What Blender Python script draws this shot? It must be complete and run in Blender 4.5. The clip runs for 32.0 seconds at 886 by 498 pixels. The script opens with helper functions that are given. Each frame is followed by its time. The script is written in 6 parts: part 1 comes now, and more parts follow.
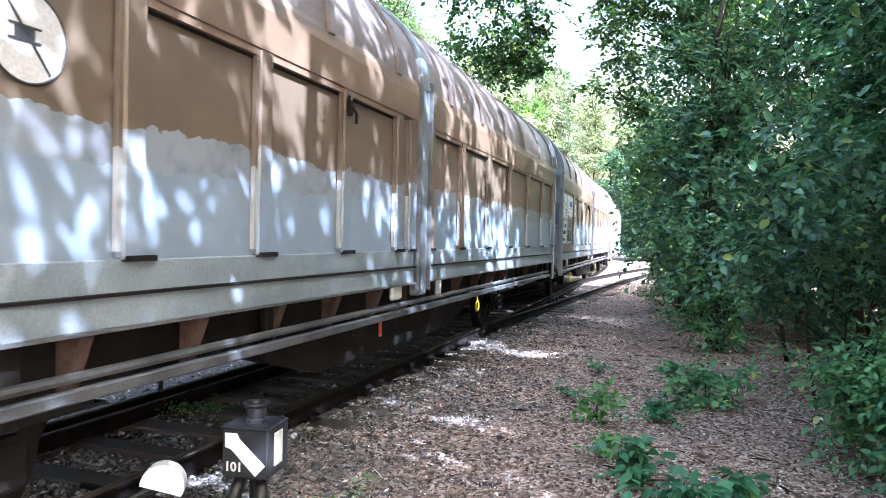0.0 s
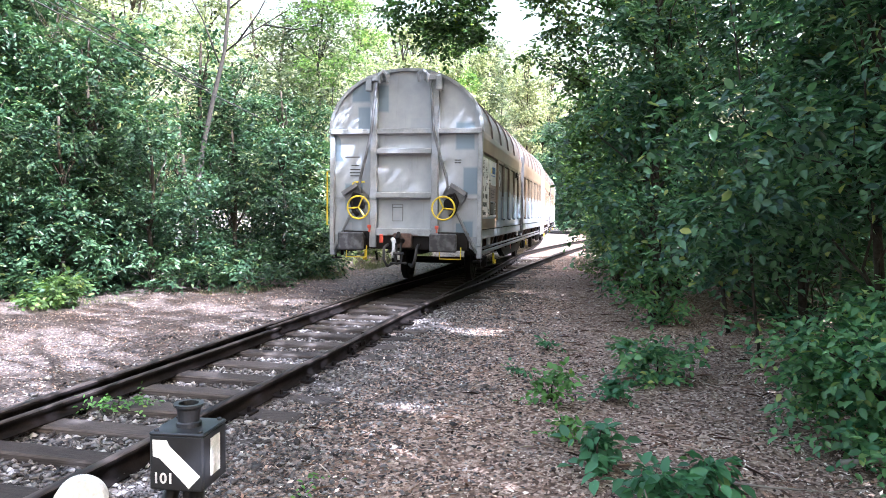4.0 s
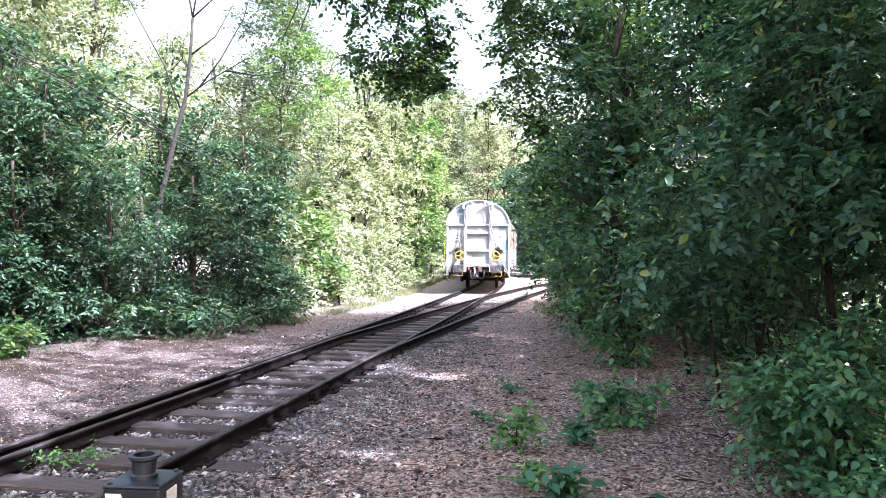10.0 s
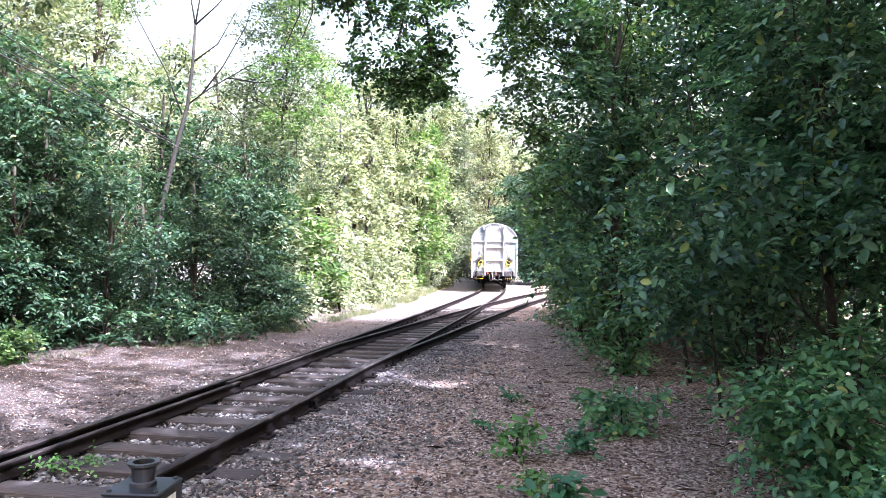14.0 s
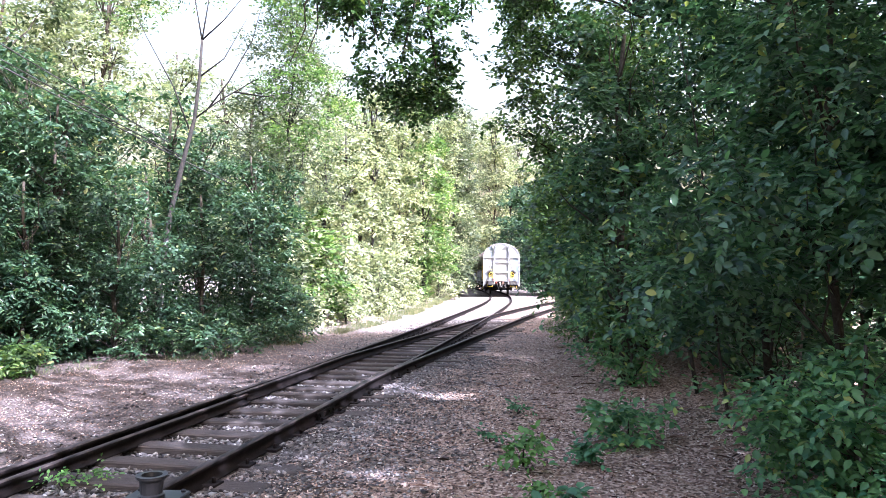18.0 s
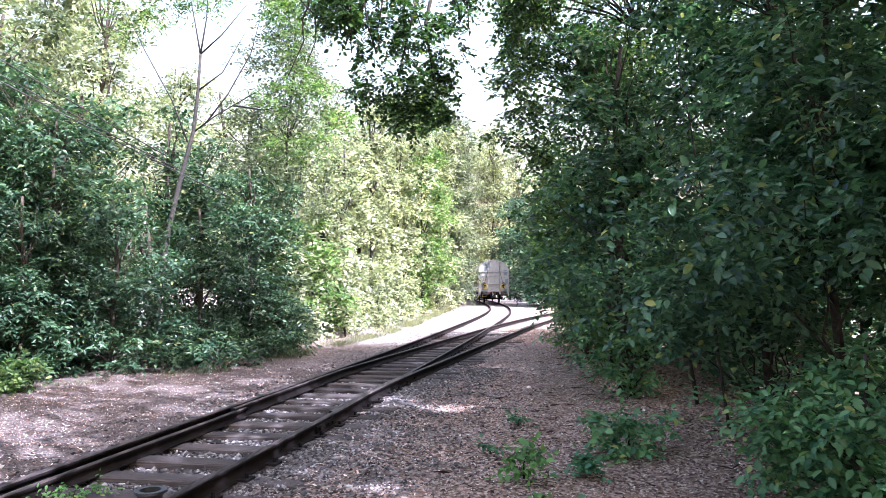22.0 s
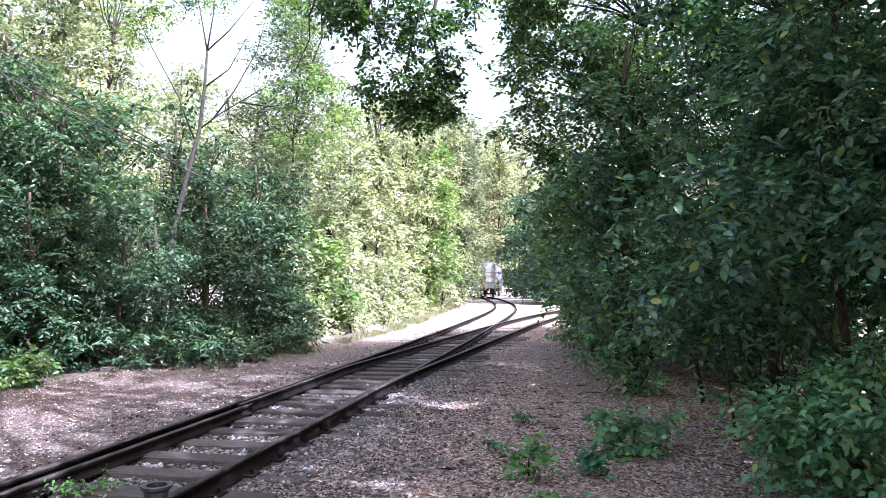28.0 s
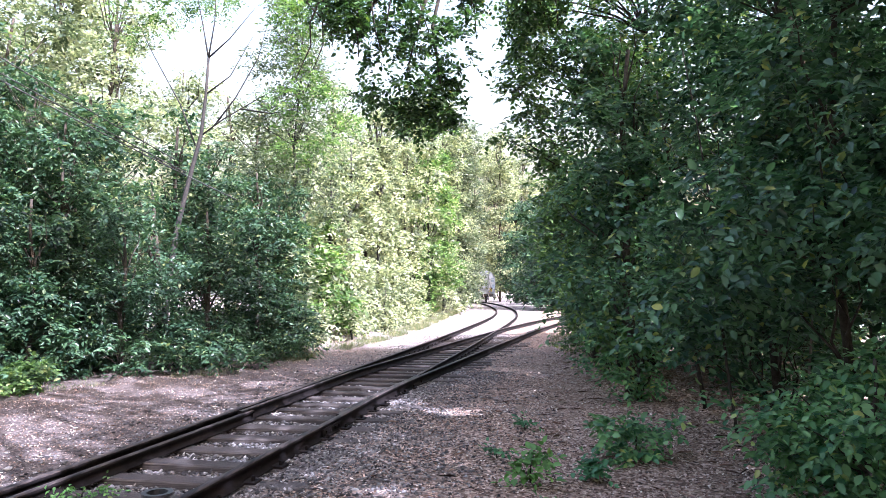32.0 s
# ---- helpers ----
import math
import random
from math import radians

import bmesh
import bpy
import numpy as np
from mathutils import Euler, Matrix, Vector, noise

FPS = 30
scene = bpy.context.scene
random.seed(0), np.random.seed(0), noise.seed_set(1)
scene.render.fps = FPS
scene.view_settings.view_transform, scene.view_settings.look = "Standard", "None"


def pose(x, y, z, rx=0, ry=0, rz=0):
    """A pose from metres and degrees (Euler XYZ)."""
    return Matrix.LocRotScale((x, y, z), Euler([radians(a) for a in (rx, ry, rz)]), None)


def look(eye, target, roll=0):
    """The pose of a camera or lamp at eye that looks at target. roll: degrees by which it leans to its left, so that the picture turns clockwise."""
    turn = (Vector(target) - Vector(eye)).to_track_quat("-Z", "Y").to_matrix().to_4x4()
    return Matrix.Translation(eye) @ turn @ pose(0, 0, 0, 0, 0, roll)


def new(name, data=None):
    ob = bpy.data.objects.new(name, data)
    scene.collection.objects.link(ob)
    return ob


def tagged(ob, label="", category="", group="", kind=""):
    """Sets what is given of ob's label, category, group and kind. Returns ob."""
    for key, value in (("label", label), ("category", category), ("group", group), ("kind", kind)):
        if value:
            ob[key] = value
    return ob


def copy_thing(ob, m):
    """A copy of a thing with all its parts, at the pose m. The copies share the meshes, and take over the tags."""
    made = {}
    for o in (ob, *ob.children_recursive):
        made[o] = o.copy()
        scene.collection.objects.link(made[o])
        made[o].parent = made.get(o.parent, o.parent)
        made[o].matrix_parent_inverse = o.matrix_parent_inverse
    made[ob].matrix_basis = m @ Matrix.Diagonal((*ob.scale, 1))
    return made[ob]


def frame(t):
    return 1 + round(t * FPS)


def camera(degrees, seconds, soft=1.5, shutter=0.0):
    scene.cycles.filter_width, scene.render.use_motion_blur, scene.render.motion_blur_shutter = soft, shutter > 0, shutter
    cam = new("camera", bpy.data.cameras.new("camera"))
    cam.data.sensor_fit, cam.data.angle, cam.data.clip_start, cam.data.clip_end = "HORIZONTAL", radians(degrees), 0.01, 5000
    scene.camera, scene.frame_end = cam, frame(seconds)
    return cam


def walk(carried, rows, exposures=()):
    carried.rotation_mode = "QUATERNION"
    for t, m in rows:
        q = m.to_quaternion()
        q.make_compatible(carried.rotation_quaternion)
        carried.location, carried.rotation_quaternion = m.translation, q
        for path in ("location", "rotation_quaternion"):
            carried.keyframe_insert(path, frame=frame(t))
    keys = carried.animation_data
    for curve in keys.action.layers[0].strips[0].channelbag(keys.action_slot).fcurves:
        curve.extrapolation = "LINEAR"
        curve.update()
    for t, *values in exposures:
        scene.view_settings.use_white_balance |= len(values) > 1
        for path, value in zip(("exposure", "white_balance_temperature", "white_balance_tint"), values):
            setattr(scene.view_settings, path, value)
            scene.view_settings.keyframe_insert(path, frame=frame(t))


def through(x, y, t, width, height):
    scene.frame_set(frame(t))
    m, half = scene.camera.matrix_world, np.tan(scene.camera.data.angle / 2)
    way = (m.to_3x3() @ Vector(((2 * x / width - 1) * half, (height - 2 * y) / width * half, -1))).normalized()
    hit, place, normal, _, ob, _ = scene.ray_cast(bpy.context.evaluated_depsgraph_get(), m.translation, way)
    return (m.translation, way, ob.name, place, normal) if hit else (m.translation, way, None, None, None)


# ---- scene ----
cam = camera(63.5, 32.0, soft=0.65, shutter=0.12)
# seconds, eye x y z, yaw, pitch, roll
ROWS = [
    (0.0, 0.166, -0.360, 1.706, 7.73, -0.98, -1.31),
    (0.5, 0.116, -0.244, 1.701, 5.26, -3.61, -1.48),
    (0.7, 0.101, -0.168, 1.680, 5.96, -1.15, 0.20),
    (1.0, 0.078, -0.055, 1.649, 5.28, -0.65, 0.81),
    (1.2, 0.056, -0.022, 1.671, 3.85, -1.45, -0.30),
    (1.5, 0.022, 0.027, 1.705, 0.78, 0.71, -2.26),
    (1.7, 0.006, 0.034, 1.703, 0.70, 1.34, -1.30),
    (2.0, -0.017, 0.044, 1.700, 1.57, 1.10, -0.94),
    (2.2, -0.016, 0.043, 1.697, 2.52, -0.17, -0.50),
    (2.3, -0.015, 0.042, 1.696, 3.75, -1.20, -0.30),
    (2.5, -0.014, 0.041, 1.693, 4.23, -5.16, -0.28),
    (2.7, -0.010, 0.047, 1.704, 4.41, -7.33, -0.60),
    (3.0, -0.005, 0.055, 1.720, 4.29, -6.13, -1.09),
    (3.2, -0.003, 0.049, 1.718, 2.75, -3.75, -0.70),
    (3.5, -0.001, 0.040, 1.715, 2.50, -3.13, -0.84),
    (5.5, -0.011, 0.049, 1.709, 1.58, -1.57, -0.03),
    (6.0, -0.008, 0.050, 1.713, 1.26, -1.30, 0.31),
    (6.5, -0.005, 0.045, 1.709, 1.16, -1.10, 0.48),
    (7.0, -0.008, 0.043, 1.705, 0.77, -1.04, 0.34),
    (7.5, -0.008, 0.042, 1.708, 1.03, -0.95, 0.08),
    (8.0, -0.009, 0.039, 1.714, 0.72, -0.94, 0.16),
    (8.5, -0.007, 0.043, 1.713, -0.15, 0.23, -0.63),
    (9.0, -0.009, 0.042, 1.707, -0.60, -0.09, -0.47),
    (9.5, -0.015, 0.042, 1.710, -0.43, 0.20, -0.61),
    (10.0, -0.007, 0.032, 1.709, -0.58, 0.65, -0.47),
    (10.5, -0.010, 0.029, 1.710, -0.44, 0.91, -0.90),
    (11.0, -0.009, 0.021, 1.711, -0.49, 1.34, -0.64),
    (11.5, -0.005, 0.019, 1.713, -0.39, 1.79, -0.72),
    (12.0, -0.010, 0.023, 1.714, -0.37, 1.47, -0.89),
    (12.5, -0.012, 0.027, 1.711, -0.41, 1.61, -0.84),
    (13.0, -0.010, 0.028, 1.714, -0.50, 1.54, -0.77),
    (13.5, -0.007, 0.027, 1.713, -0.48, 1.50, -0.78),
    (14.0, -0.008, 0.031, 1.712, -0.52, 1.24, -0.71),
    (14.5, -0.006, 0.024, 1.714, -0.39, 1.61, -0.68),
    (16.5, 0.000, 0.000, 1.720, -0.18, 2.15, -0.58),
    (17.0, 0.000, 0.000, 1.720, -0.09, 2.05, -0.66),
    (17.5, 0.000, 0.000, 1.720, -0.15, 2.02, -0.50),
    (18.0, 0.000, 0.000, 1.720, -0.02, 2.13, -0.36),
    (18.5, 0.000, 0.000, 1.720, 0.10, 2.70, -0.34),
    (19.0, 0.000, 0.000, 1.720, 0.24, 2.94, -0.42),
    (19.5, 0.000, 0.000, 1.720, 0.16, 2.75, -0.20),
    (20.0, 0.000, 0.000, 1.720, 0.17, 2.63, -0.16),
    (20.5, 0.000, 0.000, 1.720, -0.01, 2.68, -0.03),
    (21.0, 0.000, 0.000, 1.720, 0.18, 2.52, -0.20),
    (21.5, 0.000, 0.000, 1.720, -0.06, 2.74, 0.04),
    (22.0, 0.000, 0.000, 1.720, -0.10, 3.07, 0.02),
    (22.5, 0.000, 0.000, 1.720, -0.10, 3.13, -0.22),
    (23.0, 0.000, 0.000, 1.720, -0.00, 3.21, 0.00),
    (23.5, 0.000, 0.000, 1.720, -0.10, 3.22, -0.15),
    (24.0, 0.000, 0.000, 1.720, 0.05, 3.34, -0.00),
    (24.5, 0.000, 0.000, 1.720, 0.21, 3.32, -0.25),
    (25.0, 0.000, 0.000, 1.720, 0.23, 3.61, -0.24),
    (25.5, 0.000, 0.000, 1.720, 0.42, 3.68, -0.33),
    (27.5, 0.000, 0.000, 1.720, 0.29, 2.95, -0.33),
    (28.0, 0.000, 0.000, 1.720, 0.34, 2.84, -0.19),
    (28.5, 0.000, 0.000, 1.720, 0.51, 3.12, -0.20),
    (29.0, 0.000, 0.000, 1.720, 0.49, 3.28, -0.17),
    (29.5, 0.000, 0.000, 1.720, 0.67, 3.33, -0.14),
    (30.0, 0.000, 0.000, 1.720, 0.58, 3.35, -0.18),
    (30.5, 0.000, 0.000, 1.720, 0.53, 3.24, -0.11),
    (31.0, 0.000, 0.000, 1.720, 0.49, 3.19, -0.26),
    (31.5, 0.000, 0.000, 1.720, 0.58, 2.96, -0.41),
    (32.0, 0.000, 0.000, 1.720, 0.43, 3.33, -0.09),
]
EXPOSURES = [(0.0, 2.98, 5050.0, 14.0), (1.2, 2.9, 5050.0, 14.0), (2.0, 2.6, 5300.0, 14.0), (3.0, 2.52, 5450.0, 16.0), (6.0, 2.5, 5450.0, 21.0), (8.0, 2.38, 5400.0, 24.0), (14.0, 2.28, 5400.0, 27.0), (20.0, 2.18, 5400.0, 28.0), (32.0, 2.12, 5400.0, 28.0)]
walk(cam, [(t, pose(x, y, z, 90 + pitch, roll, yaw)) for t, x, y, z, yaw, pitch, roll in ROWS], EXPOSURES)

# ---- light ----
SUN_TO = Vector((0.52, -0.47, 0.71)).normalized()
world = bpy.data.worlds.new("world")
scene.world = world
world.use_nodes = True
wn = world.node_tree
sky = wn.nodes.new("ShaderNodeTexSky")
sky.sky_type, sky.sun_disc = "NISHITA", False
sky.sun_elevation = math.asin(SUN_TO.z)
sky.sun_rotation = math.atan2(SUN_TO.x, SUN_TO.y)
sky.air_density, sky.dust_density, sky.ozone_density = 2.4, 10.0, 0.0
wn.nodes["Background"].inputs[1].default_value = 0.15
wn.links.new(sky.outputs[0], wn.nodes["Background"].inputs[0])
sun = new("sun", bpy.data.lights.new("sun", "SUN"))
sun.data.energy, sun.data.angle, sun.data.color = 5.0, radians(0.45), (1.0, 0.98, 0.955)
sun.matrix_world = look(SUN_TO * 60, (0, 0, 0))

# ---- materials ----
def rgb(c):
    return (*c, 1.0)


class Mat:
    """A small builder of node materials."""

    def __init__(self, name, rough=0.6, metal=0.0):
        self.m = bpy.data.materials.new(name)
        self.m.use_nodes = True
        self.t = self.m.node_tree
        self.bsdf = self.t.nodes["Principled BSDF"]
        self.bsdf.inputs["Roughness"].default_value = rough
        self.bsdf.inputs["Metallic"].default_value = metal
        self.coord = self.t.nodes.new("ShaderNodeTexCoord").outputs["Object"]

    def matt(self, level=0.12):
        self.bsdf.inputs["Specular IOR Level"].default_value = level
        return self

    def link(self, a, b):
        self.t.links.new(a, b)

    def mapped(self, scale):
        n = self.t.nodes.new("ShaderNodeMapping")
        n.inputs["Scale"].default_value = scale
        self.link(self.coord, n.inputs["Vector"])
        return n.outputs[0]

    def noise(self, scale, detail=4.0, vec=None, rough=0.6):
        n = self.t.nodes.new("ShaderNodeTexNoise")
        n.inputs["Scale"].default_value, n.inputs["Detail"].default_value = scale, detail
        n.inputs["Roughness"].default_value = rough
        self.link(vec if vec is not None else self.coord, n.inputs["Vector"])
        return n.outputs["Fac"]

    def cells(self, scale, vec=None, out="Color", feature="F1"):
        n = self.t.nodes.new("ShaderNodeTexVoronoi")
        n.inputs["Scale"].default_value = scale
        n.feature = feature
        self.link(vec if vec is not None else self.coord, n.inputs["Vector"])
        return n.outputs[out]

    def ramp(self, fac, stops):
        n = self.t.nodes.new("ShaderNodeValToRGB")
        e = n.color_ramp.elements
        while len(e) < len(stops):
            e.new(0.5)
        for k, (p, c) in zip(e, stops):
            k.position = p
            k.color = rgb(c) if isinstance(c, tuple) else (c, c, c, 1.0)
        self.link(fac, n.inputs[0])
        return n.outputs[0]

    def mix(self, fac, a, b, blend="MIX"):
        n = self.t.nodes.new("ShaderNodeMix")
        n.data_type, n.blend_type = "RGBA", blend
        for v, s in ((fac, n.inputs[0]), (a, n.inputs[6]), (b, n.inputs[7])):
            if isinstance(v, tuple):
                s.default_value = rgb(v)
            elif isinstance(v, float):
                s.default_value = v
            else:
                self.link(v, s)
        return n.outputs[2]

    def math(self, op, a, b=0.0, clamp=False):
        n = self.t.nodes.new("ShaderNodeMath")
        n.operation, n.use_clamp = op, clamp
        for v, s in ((a, n.inputs[0]), (b, n.inputs[1])):
            if isinstance(v, (int, float)):
                s.default_value = v
            else:
                self.link(v, s)
        return n.outputs[0]

    def axis(self, k):
        n = self.t.nodes.new("ShaderNodeSeparateXYZ")
        self.link(self.coord, n.inputs[0])
        return n.outputs[k]

    def island(self):
        return self.t.nodes.new("ShaderNodeNewGeometry").outputs["Random Per Island"]

    def each(self):
        return self.t.nodes.new("ShaderNodeObjectInfo").outputs["Random"]

    def colour(self, c):
        if isinstance(c, tuple):
            self.bsdf.inputs["Base Color"].default_value = rgb(c)
        else:
            self.link(c, self.bsdf.inputs["Base Color"])
        return self

    def rough(self, r):
        self.link(r, self.bsdf.inputs["Roughness"])
        return self

    def bump(self, h, strength=0.3, dist=0.01):
        n = self.t.nodes.new("ShaderNodeBump")
        n.inputs["Strength"].default_value, n.inputs["Distance"].default_value = strength, dist
        self.link(h, n.inputs["Height"])
        self.link(n.outputs[0], self.bsdf.inputs["Normal"])
        return self


def leaf_material(name, dark, light, odd, glow=0.35, rough=0.42, odd_at=0.94, through=(1.2, 1.3, 0.68)):
    """Green leaf: tone by leaf, patches by branch, light passing through."""
    k = Mat(name, rough)
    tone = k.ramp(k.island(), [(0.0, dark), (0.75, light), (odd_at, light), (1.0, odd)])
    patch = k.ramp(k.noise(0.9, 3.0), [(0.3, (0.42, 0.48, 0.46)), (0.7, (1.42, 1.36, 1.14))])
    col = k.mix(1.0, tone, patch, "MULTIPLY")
    k.colour(col)
    k.bsdf.inputs["Specular IOR Level"].default_value = 0.4
    tr = k.t.nodes.new("ShaderNodeBsdfTranslucent")
    warm = k.mix(1.0, col, through, "MULTIPLY")
    k.link(warm, tr.inputs[0])
    sh = k.t.nodes.new("ShaderNodeMixShader")
    sh.inputs[0].default_value = glow
    k.link(k.bsdf.outputs[0], sh.inputs[1])
    k.link(tr.outputs[0], sh.inputs[2])
    k.link(sh.outputs[0], k.t.nodes["Material Output"].inputs[0])
    return k.m


def plain(name, c1, c2, scale=6.0, rough=0.6, metal=0.0, bump=0.15, fine=60.0, gloss=0.5):
    """Two tones in patches with a fine grain."""
    k = Mat(name, rough, metal)
    a = k.ramp(k.noise(scale, 6.0), [(0.35, c1), (0.68, c2)])
    g = k.ramp(k.noise(fine, 3.0), [(0.3, 0.8), (0.7, 1.12)])
    k.colour(k.mix(1.0, a, g, "MULTIPLY"))
    k.bump(k.noise(fine, 4.0), bump, 0.004)
    return k.matt(gloss).m


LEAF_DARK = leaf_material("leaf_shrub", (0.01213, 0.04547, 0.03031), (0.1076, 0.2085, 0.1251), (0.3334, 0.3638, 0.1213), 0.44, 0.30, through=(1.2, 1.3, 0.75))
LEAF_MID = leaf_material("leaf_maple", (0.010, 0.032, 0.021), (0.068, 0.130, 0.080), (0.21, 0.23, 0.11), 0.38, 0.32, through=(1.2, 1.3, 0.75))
# maple leaves brightened so that trees in shade look lit by the sun
LEAF_EDGE_MAPLE = leaf_material("leaf_maple_painted_sun", (0.027, 0.069, 0.03), (0.138, 0.222, 0.09), (0.3, 0.33, 0.144), 0.5, 0.34)
LEAF_LIGHT = leaf_material("leaf_ash", (0.036, 0.06, 0.0348), (0.132, 0.162, 0.105), (0.264, 0.258, 0.198), 0.42, through=(1.15, 1.25, 0.8))
LEAF_ASH = leaf_material("leaf_ash_crown", (0.035, 0.075, 0.025), (0.14, 0.24, 0.075), (0.28, 0.33, 0.14), 0.5, through=(1.15, 1.25, 0.7))
# bank leaves painted far paler than real ones, to stand for blown-out sun
LEAF_FAR = leaf_material("leaf_bank_painted_sun", (0.055, 0.08, 0.042), (0.39, 0.43, 0.28), (0.60, 0.59, 0.48), 0.42, through=(1.08, 1.18, 0.88))
LEAF_EDGE = leaf_material("leaf_low_shrub", (0.0405, 0.135, 0.0765), (0.18, 0.342, 0.171), (0.45, 0.486, 0.18), 0.42, 0.32)
LEAF_OAK = leaf_material("leaf_oak", (0.01552, 0.03968, 0.01552), (0.06037, 0.125, 0.04312), (0.1552, 0.207, 0.05175), 0.42)
LEAF_WEED = leaf_material("leaf_weed", (0.078, 0.1794, 0.0546), (0.1404, 0.2964, 0.0858), (0.2496, 0.3276, 0.0936), 0.42)
LEAF_BLUE = leaf_material("leaf_bramble", (0.0405, 0.1296, 0.06885), (0.081, 0.2268, 0.1215), (0.1458, 0.2592, 0.0972), 0.36)
GRASS = leaf_material("grass_dry", (0.054, 0.084, 0.036), (0.156, 0.174, 0.09), (0.27, 0.24, 0.168), 0.3, 0.6, 0.7)
BARK = plain("bark", (0.03, 0.0252, 0.0204), (0.072, 0.063, 0.051), 14.0, 0.9, 0.0, 0.8, 45.0, 0.1)
BARK_PALE = plain("bark_ash", (0.0108, 0.0096, 0.0084), (0.03, 0.027, 0.024), 10.0, 0.9, 0.0, 0.6, 40.0)

k = Mat("leaf_litter", 0.85)
k.colour(k.ramp(k.island(), [(0.0, (0.020, 0.013, 0.011)), (0.28, (0.155, 0.092, 0.066)), (0.6, (0.36, 0.235, 0.178)), (0.86, (0.56, 0.44, 0.36)), (1.0, (0.78, 0.72, 0.64))]))
LITTER = k.matt().m
k = Mat("ballast_stone", 0.85)
k.colour(k.mix(1.0, k.ramp(k.island(), [(0.0, (0.03, 0.027, 0.027)), (0.4, (0.095, 0.087, 0.086)), (0.8, (0.19, 0.178, 0.175)), (1.0, (0.40, 0.385, 0.375))]), k.ramp(k.noise(40.0), [(0.3, 0.75), (0.7, 1.15)]), "MULTIPLY"))
STONE = k.matt().m

# ground: leaf litter beside the track, pale trodden gravel on the far side, its sunlit stretch painted lighter, dark
# ballast in the track
k = Mat("ground", 0.92)
fine = k.noise(70.0, 6.0, None, 0.75)
lit = k.ramp(k.cells(34.0), [(0.1, (0.065, 0.043, 0.033)), (0.5, (0.26, 0.178, 0.137)), (0.9, (0.52, 0.41, 0.34))])
grav = k.ramp(k.cells(40.0), [(0.1, (0.06, 0.054, 0.053)), (0.5, (0.135, 0.122, 0.12)), (0.95, (0.31, 0.29, 0.28))])
big = k.noise(0.55, 5.0)
from_track = k.math("SUBTRACT", k.axis(0), k.math("SUBTRACT", k.math("MULTIPLY", k.axis(1), 0.172), 3.7))
stony = k.math("SUBTRACT", k.math("ADD", big, k.math("MULTIPLY", k.noise(3.0, 4.0), 0.25)), k.math("MULTIPLY", from_track, 0.085))
soil = k.mix(k.ramp(stony, [(0.40, 0.0), (0.62, 0.85)]), lit, grav)
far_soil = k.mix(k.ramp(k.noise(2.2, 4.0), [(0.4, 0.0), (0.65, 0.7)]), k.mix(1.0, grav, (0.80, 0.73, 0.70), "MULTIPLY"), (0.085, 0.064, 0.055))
# beyond 15 m the far gravel is painted lighter, standing for open sunlight
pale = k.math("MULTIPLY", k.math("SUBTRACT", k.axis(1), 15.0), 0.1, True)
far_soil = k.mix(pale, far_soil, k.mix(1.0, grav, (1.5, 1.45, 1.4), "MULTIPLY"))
n_left = k.math("LESS_THAN", k.math("ADD", from_track, k.math("MULTIPLY", big, 0.8)), 0.5)
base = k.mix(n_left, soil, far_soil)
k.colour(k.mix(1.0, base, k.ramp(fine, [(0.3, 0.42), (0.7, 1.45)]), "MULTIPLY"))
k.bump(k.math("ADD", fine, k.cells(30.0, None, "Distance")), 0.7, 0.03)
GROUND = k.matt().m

k = Mat("sleeper_wood", 0.85)
grain = k.noise(9.0, 6.0, k.mapped((1.0, 14.0, 14.0)), 0.7)
k.colour(k.mix(1.0, k.ramp(grain, [(0.3, (0.026, 0.0215, 0.021)), (0.7, (0.112, 0.096, 0.089))]), k.ramp(k.each(), [(0.0, 0.6), (1.0, 1.2)]), "MULTIPLY"))
k.bump(grain, 0.6, 0.01)
SLEEPER = k.matt().m
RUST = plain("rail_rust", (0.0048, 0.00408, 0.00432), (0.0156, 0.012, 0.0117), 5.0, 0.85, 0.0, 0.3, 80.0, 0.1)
k = Mat("rail_head_steel", 0.6, 0.15)
k.colour(k.ramp(k.noise(3.0, 6.0, k.mapped((6.0, 0.6, 1.0))), [(0.35, (0.010, 0.008, 0.008)), (0.62, (0.075, 0.06, 0.055)), (0.8, (0.17, 0.13, 0.115))]))
RAILTOP = k.matt().m
GREASE = plain("black_grease", (0.0048, 0.0048, 0.0048), (0.018, 0.0162, 0.015), 8.0, 0.5, 0.2, 0.3)
BLACK = plain("black_paint", (0.0072, 0.0078, 0.0096), (0.0192, 0.0204, 0.024), 7.0, 0.45, 0.0, 0.1)
WHITE = plain("white_paint", (0.612, 0.612, 0.612), (0.731, 0.731, 0.7225), 12.0, 0.5, 0.0, 0.1)
TIMBER = plain("pale_timber", (0.132, 0.114, 0.096), (0.252, 0.222, 0.186), 5.0, 0.9, 0.0, 0.5)
YELLOW = plain("yellow_paint", (0.527, 0.3825, 0.0085), (0.68, 0.527, 0.0255), 9.0, 0.45, 0.0, 0.1)
RED = plain("red_paint", (0.425, 0.051, 0.0255), (0.595, 0.102, 0.051), 9.0, 0.5)
RUSTBROWN = plain("rusty_draw_gear", (0.05, 0.028, 0.022), (0.11, 0.07, 0.055), 7.0, 0.85, 0.1, 0.4)
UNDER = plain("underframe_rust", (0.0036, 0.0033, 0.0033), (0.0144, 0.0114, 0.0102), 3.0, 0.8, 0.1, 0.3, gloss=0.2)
ROD = plain("dirty_rod", (0.036, 0.0366, 0.0396), (0.132, 0.135, 0.141), 2.0, 0.5, 0.3, 0.2)
